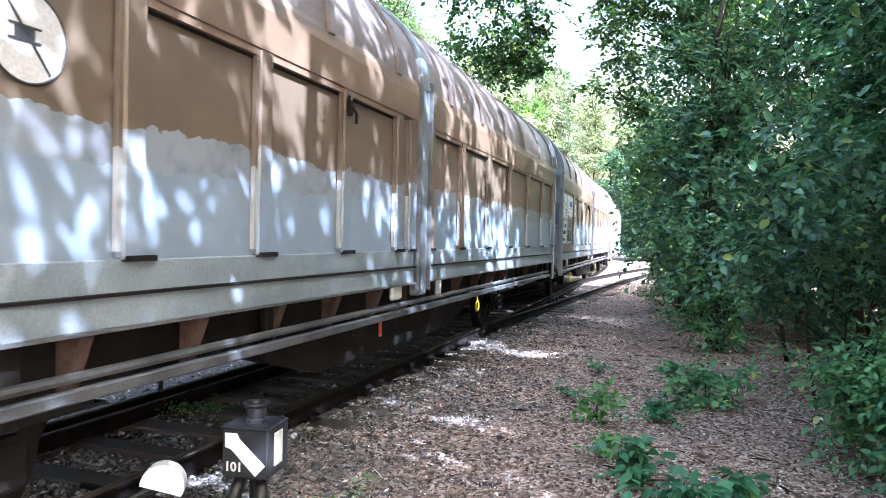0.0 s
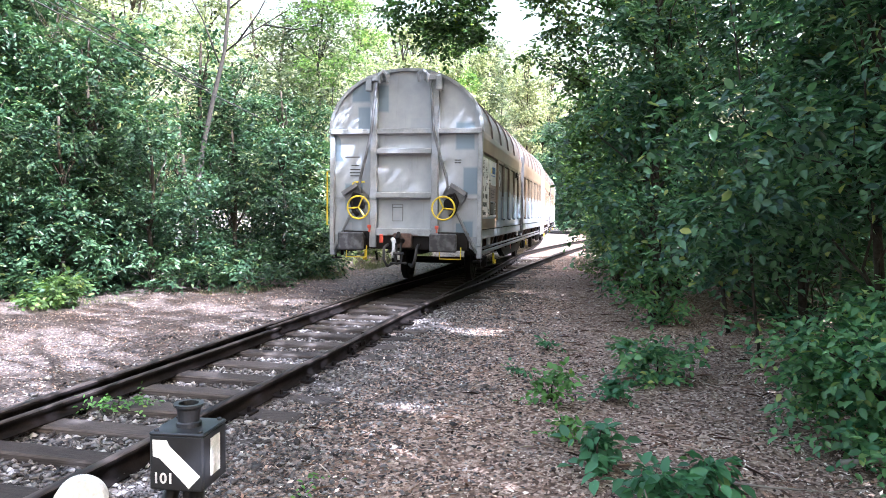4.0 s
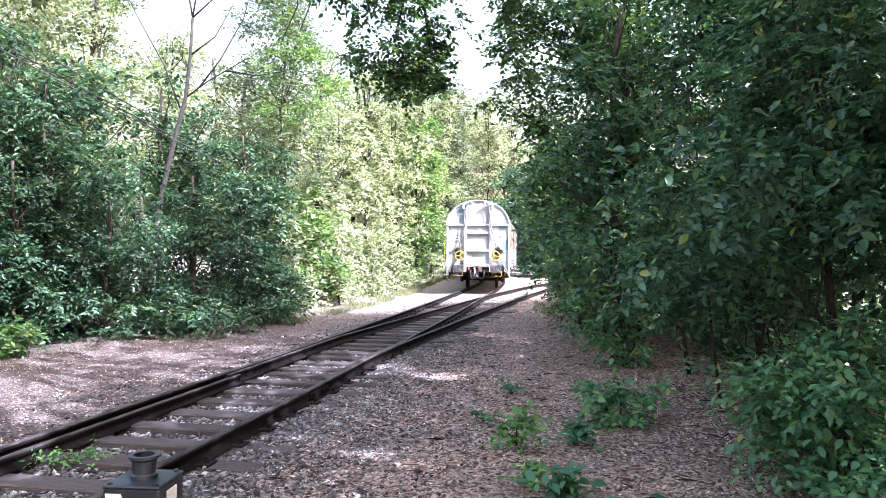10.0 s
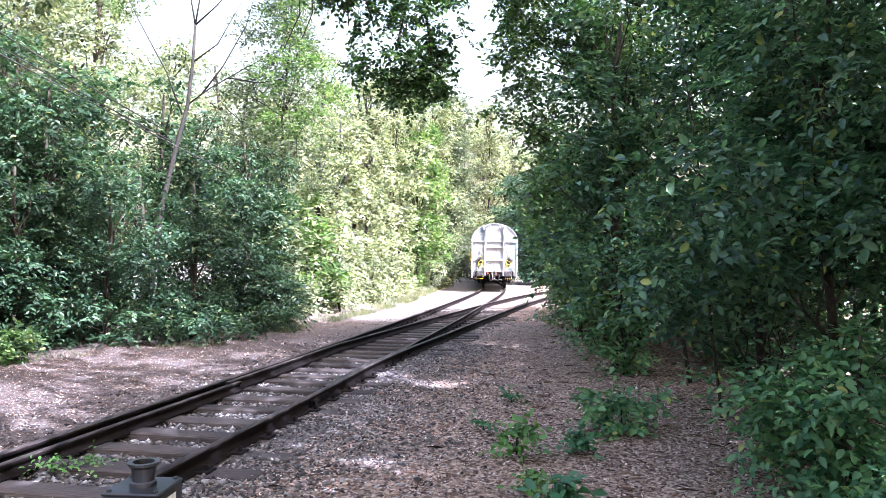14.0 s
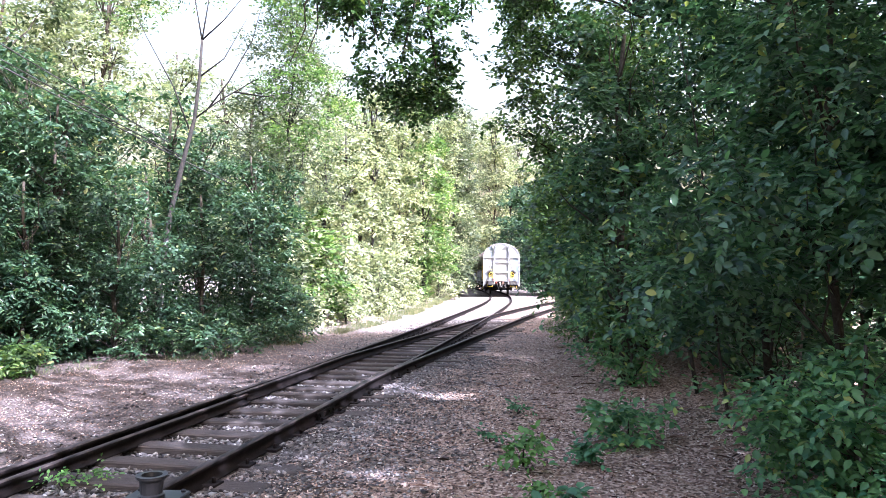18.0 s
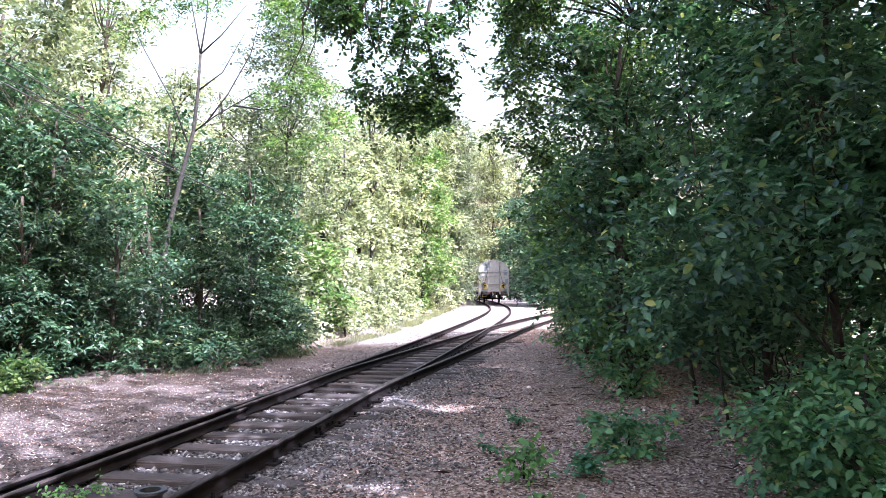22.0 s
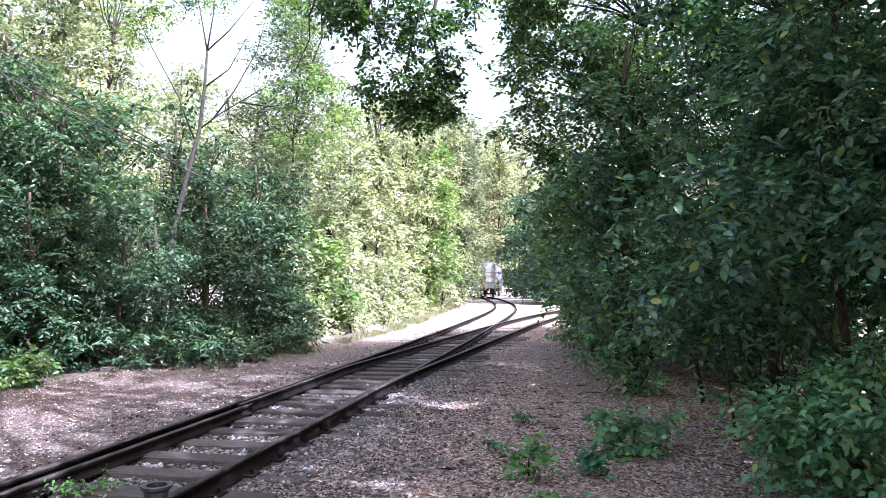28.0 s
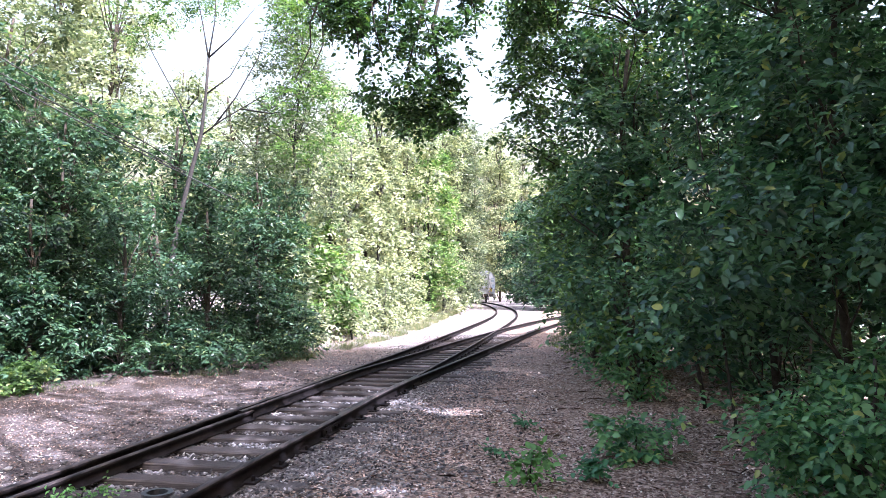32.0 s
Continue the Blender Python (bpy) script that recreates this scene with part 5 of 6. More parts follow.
def stem(label, x, y, h, lean, r, bark):
    """A slender leaning stem with a few thin side shoots."""
    rng = random.Random(int(x * 53 + y * 7))
    t = tagged(empty("sapling", pose(x, y, 0)), label, "tree", "saplings of the near wood")
    bm = bmesh.new()
    line = [(lean * f + rng.uniform(-0.05, 0.05), rng.uniform(-0.05, 0.05), h * f - 0.03) for f in (0, 0.2, 0.4, 0.6, 0.8, 1.0)]
    tube(bm, line, [r * (1.1 - 0.75 * f / 5) for f in range(6)], 8)
    part("trunk", bm, bark, t, smooth=True)
    for k in (2, 3, 4):
        bm = bmesh.new()
        p = line[k]
        limbs(bm, p, [(p[0] + rng.uniform(-0.7, 0.7), p[1] + rng.uniform(-0.4, 0.4), p[2] + rng.uniform(0.3, 0.9))], r * 0.4, 5, 0.15, rng)
        part("limb", bm, bark, t, smooth=True)
    return t


def near_side():
    """The shrubs and wood on the side of the path."""
    mass("shrub", "low green shrub with pale leaves spilling over the litter", "shrub", 3.05, 5.25, 1.4, 0.95, LEAF_EDGE, None, 34, 0.082, 0.62, 7, 0.34, True, "", 0.16, 0.03, [(2.75, 5.45, 0.42, 0.5, 0.5, 0.4), (3.2, 4.7, 0.55, 0.8, 0.6, 0.5), (2.85, 5.9, 0.8, 0.5, 0.5, 0.4), (3.4, 4.2, 0.5, 0.7, 0.5, 0.5)])
    mass("shrub", "dense dark green dogwood shrub overhanging the path", "shrub", 3.7, 6.7, 6.2, 1.6, LEAF_DARK, None, 19, 0.10, 0.58, 9, 0.42, True, "", 0.3, 0.05, [(2.5, 6.2, 1.75, 0.85, 0.7, 0.5), (2.2, 6.6, 2.5, 0.7, 0.6, 0.5), (2.9, 5.6, 2.3, 0.8, 0.7, 0.6)])
    mass("shrub", "dark green shrub with dense layered leaves", "shrub", 4.6, 5.2, 7.0, 1.8, LEAF_DARK, None, 10, 0.10, 0.58, 9, 0.45, True, "", 0.1, 0.05)
    mass("shrub", "dark green shrub growing in the edge of the wood", "shrub", 4.3, 9.4, 7.6, 1.75, LEAF_DARK, None, 16, 0.105, 0.58, 9, 0.45, True, "", 0.28, 0.05, [(2.9, 8.8, 2.3, 0.8, 0.7, 0.55), (2.9, 8.7, 1.5, 0.75, 0.65, 0.45), (3.5, 8.4, 1.25, 0.8, 0.7, 0.45), (4.0, 7.9, 1.0, 0.8, 0.7, 0.5), (3.2, 9.4, 1.3, 0.7, 0.7, 0.45)])
    mass("maple_tree", "young maple with leafy branches over the path", "tree", 3.0, 11.9, 6.6, 1.65, LEAF_DARK, None, 10, 0.115, 0.62, 9, 0.5, True, "", 0.24, 0.085)
    mass("shrub", "tall dark shrub filling the edge of the wood", "shrub", 6.2, 12.6, 8.0, 2.0, LEAF_DARK, None, 12, 0.14, 0.6, 8, 0.5, False, "", 0.2, 0.07)
    for x, y, h, r in ((3.3, 14.2, 2.2, 0.9), (3.5, 17.3, 3.4, 1.05), (4.0, 20.4, 3.4, 1.1), (4.6, 23.6, 3.6, 1.2), (3.0, 11.4, 1.3, 0.6)):
        # beyond 16 m the shrubs take the leaves with sunlight in their colour
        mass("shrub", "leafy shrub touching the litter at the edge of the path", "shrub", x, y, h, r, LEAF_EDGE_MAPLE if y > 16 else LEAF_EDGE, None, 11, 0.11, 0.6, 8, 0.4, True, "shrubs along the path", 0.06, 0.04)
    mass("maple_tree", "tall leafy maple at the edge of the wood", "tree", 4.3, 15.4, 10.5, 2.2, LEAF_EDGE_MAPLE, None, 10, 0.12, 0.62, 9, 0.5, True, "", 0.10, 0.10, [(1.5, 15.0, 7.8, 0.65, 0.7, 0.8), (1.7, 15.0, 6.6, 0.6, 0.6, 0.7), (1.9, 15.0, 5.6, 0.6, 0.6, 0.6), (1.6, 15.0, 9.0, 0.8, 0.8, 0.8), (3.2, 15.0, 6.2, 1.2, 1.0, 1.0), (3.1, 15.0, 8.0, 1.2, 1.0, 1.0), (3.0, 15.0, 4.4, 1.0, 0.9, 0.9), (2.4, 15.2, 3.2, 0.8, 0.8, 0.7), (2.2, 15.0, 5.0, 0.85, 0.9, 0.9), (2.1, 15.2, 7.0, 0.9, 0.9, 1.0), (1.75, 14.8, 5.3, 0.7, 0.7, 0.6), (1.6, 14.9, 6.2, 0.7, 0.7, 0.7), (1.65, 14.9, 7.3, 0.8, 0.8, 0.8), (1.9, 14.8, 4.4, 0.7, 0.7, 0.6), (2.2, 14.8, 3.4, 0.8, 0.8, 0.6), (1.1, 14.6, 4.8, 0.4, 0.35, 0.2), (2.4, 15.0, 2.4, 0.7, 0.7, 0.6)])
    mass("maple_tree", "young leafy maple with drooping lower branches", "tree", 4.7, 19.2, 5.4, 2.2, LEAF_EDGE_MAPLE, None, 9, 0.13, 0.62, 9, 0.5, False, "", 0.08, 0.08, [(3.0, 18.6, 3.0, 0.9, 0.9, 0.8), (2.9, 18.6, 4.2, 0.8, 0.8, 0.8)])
    mass("maple_tree", "leafy tree with leaf colour brightened as if lit by the clearing", "tree", 5.6, 23.0, 5.5, 1.8, LEAF_EDGE_MAPLE, None, 11, 0.13, 0.62, 8, 0.5, False, "", 0.08, 0.1)
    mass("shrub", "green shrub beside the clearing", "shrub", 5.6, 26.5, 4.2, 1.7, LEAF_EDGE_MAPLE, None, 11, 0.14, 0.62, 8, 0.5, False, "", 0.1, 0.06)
    for x, y, h, d in ((6.8, 8.2, 12.0, 7), (8.6, 13.0, 9.5, 5), (8.2, 16.8, 11.0, 6), (9.2, 21.0, 8.0, 2.5), (12.5, 14.0, 11.0, 3), (13.5, 20.0, 10.0, 3), (6.4, 2.6, 11.0, 6), (8.5, 5.0, 12.5, 6), (5.4, 0.4, 10.0, 5), (7.6, -0.6, 12.0, 6)):
        mass("wood_tree", "tall dark tree in the wood behind the shrubs", "tree", x, y, h, 2.3, LEAF_DARK, None, d, 0.19, 0.62, 8, 0.6, False, "trees of the near wood", 0.06, 0.14)
    for x, y, h, r in ((5.2, 12.8, 1.9, 1.2), (5.8, 16.2, 2.1, 1.3), (7.6, 14.6, 2.4, 1.5), (9.0, 19.6, 2.8, 1.6), (5.0, 10.9, 1.6, 1.0), (6.2, 10.6, 2.4, 1.4), (5.8, 13.6, 2.4, 1.4), (7.0, 17.2, 2.8, 1.6), (6.4, 8.2, 2.4, 1.3), (9.2, 12.2, 3.2, 2.0), (6.2, 20.4, 2.8, 1.5), (10.2, 17.4, 3.4, 2.1), (8.8, 8.8, 3.2, 1.8), (7.2, 24.0, 3.0, 1.6), (12.6, 9.8, 4.0, 2.2), (10.5, 22.5, 4.0, 2.2)):
        mass("shrub", "undergrowth shrub in the dark of the near wood", "shrub", x, y, h, r, LEAF_DARK, None, 5, 0.16, 0.6, 8, 0.5, False, "undergrowth of the near wood", 0.1, 0.04)
    # high crowns of the wood, which shade the path and the near track
    for x, y, h in ((5.0, 6.6, 15.0), (6.2, 1.6, 11.5), (9.5, -3.5, 13), (4.5, -7.5, 11), (-1.5, -11.5, 11), (10.5, 2.5, 14), (11.8, 7.5, 16), (14.5, -1.0, 16), (4.4, -2.2, 10.0), (7.6, -1.6, 12), (3.7, 3.2, 13.5), (3.0, 0.6, 11.5), (1.2, -3.6, 11.5), (-1.5, -5.0, 11.0), (5.6, -3.8, 12.5), (5.0, -0.4, 15.0)):
        rng = random.Random(int(h * 7 + x))
        blobs = [(x + rng.uniform(-2.6, 2.2), y + rng.uniform(-2.2, 2.2), h - rng.uniform(0.8, 5.0), 1.9, 1.9, 1.3) for _ in range(8)]
        tree("wood_tree", "tall tree of the wood whose crown shades the path", "tree", (x, y, 0), [(x, y, 0), (x + 0.1, y, h * 0.3), (x - 0.1, y + 0.1, h * 0.6), (x, y, h * 0.85)], blobs, LEAF_MID, BARK, SHADE, 7, 0.7, 0.26, 0.6, 0.17, 0.35, False, "trees of the near wood", 0.4, -0.9, 3)
    for x, y, h in ((8.6, 9.6, 15.5), (7.2, 5.4, 15.0), (10.4, 13.6, 15.5)):
        rng = random.Random(int(h * 13 + x))
        blobs = [(x + rng.uniform(-2.4, 2.4), y + rng.uniform(-2.4, 2.4), h - rng.uniform(0.6, 4.5), 1.8, 1.8, 1.1) for _ in range(9)]
        tree("wood_tree", "tall dense tree of the wood with a dark crown", "tree", (x, y, 0), [(x, y, 0), (x - 0.1, y, h * 0.3), (x + 0.1, y + 0.1, h * 0.6), (x, y, h * 0.85)], blobs, LEAF_DARK, BARK, 1.5, 7, 0.7, 0.26, 0.6, 0.15, 0.35, False, "trees of the near wood", 0.4, -0.9, 3)
    # spreading crowns over the track, which leave patches of sun on the far litter
    for x, y, cx, cy, h in ((2.2, -4.4, 0.6, 0.2, 14.5), (-0.4, -6.5, -0.6, -1.6, 14.0), (4.6, 1.2, 2.6, 2.6, 15.5), (5.2, 7.8, -0.4, 7.6, 15.0), (5.0, 4.6, -1.6, 5.0, 15.5)):
        rng = random.Random(int(h * 31 + cx * 7 + cy))
        blobs = [(cx + rng.uniform(-2.8, 2.8), cy + rng.uniform(-2.4, 2.4), h - rng.uniform(0.6, 3.0), 1.5, 1.5, 0.9) for _ in range(9)]
        tree("wood_tree", "tall tree of the wood whose crown spreads over the track", "tree", (x, y, 0), [(x, y, 0), (x + 0.1, y, h * 0.35), (x * 0.8 + cx * 0.2, y * 0.8 + cy * 0.2, h * 0.6), (cx, cy, h * 0.82)], blobs, LEAF_MID, BARK, 1.0, 7, 0.6, 0.24, 0.6, 0.16, 0.35, False, "trees of the near wood", 0.4, -0.9, 3)
    # oak with limbs over the track
    tree("oak_tree", "old oak whose dark lobed branches hang over the track", "tree", (6.6, 12.6, 0), [(6.6, 12.6, 0), (6.5, 12.6, 4), (6.0, 12.7, 7.5), (4.2, 12.8, 9.2), (1.8, 13.0, 9.6), (-0.4, 13.2, 8.8)],
         [(-1.7, 13.2, 6.7, 0.7, 0.8, 0.8), (-0.9, 13.0, 6.2, 0.75, 0.8, 1.0), (-0.2, 13.1, 5.3, 0.55, 0.6, 0.8), (-0.6, 13.4, 7.8, 1.6, 1.2, 0.8), (0.42, 13.0, 7.3, 0.3, 0.5, 0.7), (1.45, 13.0, 7.0, 0.55, 0.7, 1.2), (2.0, 13.0, 7.6, 1.1, 1.0, 1.3), (2.2, 13.0, 5.6, 0.9, 0.8, 1.0), (5.6, 12.6, 9.8, 1.4, 1.4, 1.0), (-0.1, 13.0, 4.9, 0.45, 0.5, 0.6), (-0.7, 13.0, 5.2, 0.6, 0.6, 0.7), (-1.4, 13.1, 5.6, 0.5, 0.5, 0.7), (-2.2, 13.3, 7.6, 0.7, 0.7, 0.7), (0.05, 13.0, 6.6, 0.45, 0.5, 0.7), (0.1, 13.0, 5.8, 0.4, 0.5, 0.6), (0.1, 13.0, 5.0, 0.35, 0.4, 0.4), (-1.9, 13.2, 6.9, 0.6, 0.6, 0.6), (0.75, 13.0, 7.9, 0.35, 0.4, 0.5)],
         LEAF_OAK, BARK, 19, 9, 0.30, 0.10, 0.66, 0.2, 0.5, split=5, hollow=0.25, shoots=hanging(),
         branches=[((-0.4, 13.2, 8.8), (-0.9, 13.1, 8.0), (-1.35, 13.1, 7.2), (-1.8, 13.2, 6.3)), ((0.4, 13.1, 9.1), (-0.1, 13.0, 7.9), (-0.5, 13.0, 6.9), (-0.8, 13.0, 5.6)), ((0.4, 13.1, 9.1), (0.0, 13.0, 8.0), (-0.3, 13.0, 6.6), (-0.1, 13.1, 5.2)),
                   ((-0.4, 13.2, 8.8), (-1.6, 13.4, 8.6), (-2.4, 13.4, 8.1)), ((1.2, 13.0, 9.4), (1.3, 13.0, 8.2), (1.5, 13.0, 6.6)), ((0.8, 13.0, 9.3), (0.5, 13.0, 8.2), (0.42, 13.0, 7.0)), ((2.2, 13.0, 9.6), (2.4, 12.6, 8.4), (2.0, 12.4, 7.6)), ((4.2, 12.8, 9.2), (5.0, 12.4, 10.2), (5.6, 12.0, 10.8))])
    # low plants on the path
    plant("bramble_bush", "low sunlit yellow-green bush beside the far litter, sunlight also in its leaf colour", -7.3, 12.0, 0.7, 0.6, LEAF_EDGE_MAPLE, 40, 0.10)
    plant("bramble_bush", "low leafy bush growing in the litter", 1.95, 7.55, 0.5, 0.64, LEAF_EDGE, 52, 0.085)
    plant("weed_plant", "bright green maple seedling on the path", 0.74, 6.55, 0.2, 0.34, LEAF_WEED, 70, 0.085)
    plant("weed_plant", "small green weed on the path", 0.72, 5.4, 0.12, 0.2, LEAF_WEED, 70, 0.06)
    plant("weed_plant", "blue-green bramble shoot on the path", 0.84, 4.75, 0.16, 0.44, LEAF_BLUE, 55, 0.10)
    plant("weed_plant", "blue-green bramble shoot beside the path", 1.05, 4.15, 0.15, 0.36, LEAF_BLUE, 55, 0.10)
    plant("weed_plant", "blue-green bramble leaves beside the path", 1.42, 4.4, 0.17, 0.30, LEAF_BLUE, 55, 0.10)
    plant("weed_plant", "small green weed on the path", 0.5, 7.5, 0.26, 0.12, LEAF_BLUE, 35, 0.06)
    plant("weed_plant", "small green weed in the gravel", -1.12, 3.72, 0.12, 0.14, LEAF_WEED, 90, 0.05)
    plant("weed_plant", "tuft of green weed between the rails", -3.0, 5.95, 0.28, 0.13, LEAF_WEED, 100, 0.045)
    plant("weed_plant", "blue-green seedling beside the low bush", 1.36, 6.7, 0.14, 0.22, LEAF_BLUE, 70, 0.07)
    plant("weed_plant", "tuft of green weed in the gravel", -1.02, 4.32, 0.16, 0.08, LEAF_WEED, 120, 0.035)
    plant("weed_plant", "small green weed by the low shrub", 1.52, 4.0, 0.10, 0.12, LEAF_WEED, 80, 0.05)
    plant("weed_plant", "pale green seedling by the low shrub", 1.95, 4.0, 0.13, 0.13, LEAF_WEED, 80, 0.055)
    plant("weed_plant", "small green weed in the litter", 0.95, 9.0, 0.26, 0.14, LEAF_BLUE, 35, 0.06)


def far_side():
    """The shrubs and wood across the track."""
    for x, y, h, r in ((-9.8, 13.2, 4.2, 1.5), (-8.2, 14.0, 4.0, 1.5), (-6.9, 15.2, 4.1, 1.5), (-5.5, 16.3, 4.0, 1.4), (-4.9, 18.3, 5.4, 1.45), (-4.8, 20.2, 5.0, 1.2), (-12.2, 12.8, 4.4, 1.5), (-14.5, 13.5, 5.0, 1.7), (-10.8, 15.6, 5.4, 1.6), (-8.4, 16.4, 4.6, 1.5)):
        mass("shrub", "broad green shrub at the edge of the far wood", "shrub", x, y, h, r, LEAF_MID, None, 14, 0.118, 0.5, 9, 0.5, True, "shrubs of the far side", 0.1, 0.06, [(x + 0.5, y - 1.0, 0.5, 0.9, 0.7, 0.45), (x - 0.5, y - 0.8, 0.6, 0.8, 0.7, 0.5), (x + 1.0, y - 0.3, 0.5, 0.7, 0.7, 0.45)])
    for x, y, h, r in ((-17.5, 16.5, 4.0, 1.8), (-14.2, 17.5, 4.0, 1.7), (-11.4, 18.4, 3.6, 1.6), (-9.2, 20.2, 3.8, 1.6), (-7.2, 21.5, 4.2, 1.5), (-21, 21, 4.5, 2.0), (-16, 23.5, 4.5, 2.0), (-11.5, 22.5, 4.2, 1.8), (-8.6, 25.5, 4.5, 1.8), (-13, 28.5, 5, 2.2), (-18.5, 31, 6, 2.6), (-24, 30, 6, 2.6)):
        mass("shrub", "undergrowth shrub inside the far wood", "shrub", x, y, h, r, LEAF_MID, None, 7, 0.18, 0.52, 8, 0.5, False, "shrubs of the far side", 0.08, 0.05)
    for x, y, h, d in ((-16.5, 24.5, 15.5, 5), (-13.6, 21.5, 11.5, 5), (-12.2, 17.5, 9.5, 4.2), (-9.8, 19.5, 8.0, 4), (-8.8, 23.0, 8.0, 4.2), (-15.5, 20, 13.0, 4.2), (-12, 25, 15.0, 5), (-9.5, 28, 8.5, 5), (-17.0, 15.0, 10.0, 4.2), (-15.5, 28, 17.0, 5), (-19.5, 19, 14.0, 5), (-21, 27, 17.0, 5), (-26, 24, 16, 5), (-12.5, 33, 13.5, 4), (-8.6, 32, 11.0, 4)):
        # from 13 m up the leaf colour carries painted sunlight
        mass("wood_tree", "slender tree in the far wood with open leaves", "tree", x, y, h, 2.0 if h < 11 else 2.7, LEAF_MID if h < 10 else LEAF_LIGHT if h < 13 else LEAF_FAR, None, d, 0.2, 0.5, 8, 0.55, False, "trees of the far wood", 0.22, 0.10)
    for x, y, h, r in ((-9.7, 16.4, 7.6, 1.7), (-8.5, 15.6, 6.4, 1.35), (-11.8, 17.2, 8.4, 1.8), (-10.4, 14.6, 6.6, 1.4)):
        mass("young_tree", "young dark green tree with open leaves above the far shrubs", "tree", x, y, h, r, LEAF_MID, None, 8, 0.14, 0.52, 8, 0.5, True, "young trees of the far side", 0.32, 0.06)
    mass("wood_tree", "tall tree with feathery pale leaves above the shrubs", "tree", -5.0, 23.4, 13.0, 2.2, LEAF_LIGHT, BARK_PALE, 7, 0.15, 0.42, 9, 0.55, False, "trees of the far wood", 0.34, 0.055)
    tree("ash_tree", "slim ash with a bare forked trunk and feathery leaves", "tree", (-7.55, 18.8, 0), [(-7.55, 18.8, 0), (-7.4, 18.9, 2.0), (-7.2, 18.9, 3.4), (-6.95, 19.0, 4.7), (-6.66, 19.0, 5.87), (-6.55, 19.0, 7.0), (-6.5, 19.0, 8.0)],
         [(-7.0, 19.2, 10.4, 1.6, 1.4, 0.8), (-4.3, 19.0, 8.6, 0.9, 1.0, 1.5), (-4.4, 19.2, 6.6, 0.8, 0.8, 0.7), (-8.6, 19.4, 9.4, 1.0, 1.0, 0.9), (-3.4, 19.0, 7.3, 0.9, 0.8, 0.9), (-2.9, 19.1, 6.2, 0.7, 0.7, 0.45), (-3.9, 19.0, 5.4, 0.9, 0.8, 0.5), (-4.6, 19.0, 9.6, 1.1, 0.9, 1.0)], LEAF_ASH, BARK_PALE, 11, 9, 0.5, 0.11, 0.4, 0.085, split=5,
         branches=[((-6.66, 19.0, 5.87), (-6.1, 19.0, 6.3), (-5.1, 19.0, 6.9), (-3.5, 19.0, 7.75)), ((-6.5, 19.0, 8.0), (-5.9, 18.9, 8.5), (-5.2, 18.8, 9.3)), ((-6.5, 19.0, 8.0), (-6.65, 19.0, 8.8), (-6.96, 19.1, 10.2)), ((-6.5, 19.0, 8.0), (-6.35, 19.0, 9.0), (-6.3, 19.0, 10.6)),
                   ((-6.8, 19.0, 5.6), (-7.2, 18.9, 6.7), (-7.9, 18.8, 8.0), (-8.6, 18.8, 9.4)), ((-6.3, 19.0, 6.15), (-5.75, 19.0, 6.9), (-5.15, 19.0, 8.0), (-4.9, 19.0, 9.0)), ((-6.55, 19.0, 7.0), (-5.9, 19.0, 7.5), (-5.3, 19.0, 8.6)), ((-5.6, 19.0, 6.6), (-4.8, 19.1, 6.5), (-3.9, 19.2, 6.7))])
    for i, (x, y, h) in enumerate(((-5.4, 21.0, 4.6), (-4.9, 24.0, 5.0), (-4.6, 27.5, 7.0), (-4.4, 31.5, 9.5), (-3.6, 36.0, 12.5), (-2.6, 41.0, 15), (-1.2, 46.0, 16), (-0.4, 51.5, 16.5), (0.75, 57.5, 17.5), (1.4, 64.0, 18.0))):
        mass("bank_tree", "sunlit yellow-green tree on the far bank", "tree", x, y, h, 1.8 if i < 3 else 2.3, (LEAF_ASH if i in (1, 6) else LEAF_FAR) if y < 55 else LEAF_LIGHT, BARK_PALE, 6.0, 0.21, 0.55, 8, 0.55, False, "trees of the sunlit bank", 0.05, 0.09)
    for i in range(24):
        y = 20.0 + i * 1.75
        x = float(np.interp(y, [19, 25, 32, 60, 70], [-3.7, -2.5, -1.6, 0.6, 1.3]))
        h = (1.5, 2.1, 1.2, 1.8, 2.5)[i % 5]
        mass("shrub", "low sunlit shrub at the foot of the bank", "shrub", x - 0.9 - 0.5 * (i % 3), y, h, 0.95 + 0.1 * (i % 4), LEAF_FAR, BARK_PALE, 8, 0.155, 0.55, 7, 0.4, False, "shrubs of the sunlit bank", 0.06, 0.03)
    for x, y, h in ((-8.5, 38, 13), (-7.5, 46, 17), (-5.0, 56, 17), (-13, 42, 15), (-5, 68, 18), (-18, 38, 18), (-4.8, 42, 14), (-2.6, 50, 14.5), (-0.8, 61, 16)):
        mass("bank_tree", "tall tree behind the bank, leaves painted pale as in full sun", "tree", x, y, h, 3.2, LEAF_FAR, None, 3.2, 0.24, 0.55, 8, 0.7, False, "trees of the sunlit bank", 0.12, 0.16)
    for x, y, h in ((10.2, 62.6, 13), (10.4, 65.6, 14)):
        mass("far_tree", "dense green tree between the two tracks", "tree", x, y, h, 2.7, LEAF_MID, None, 6, 0.30, 0.6, 7, 0.7, False, "trees at the far bend", 0.06, 0.14)
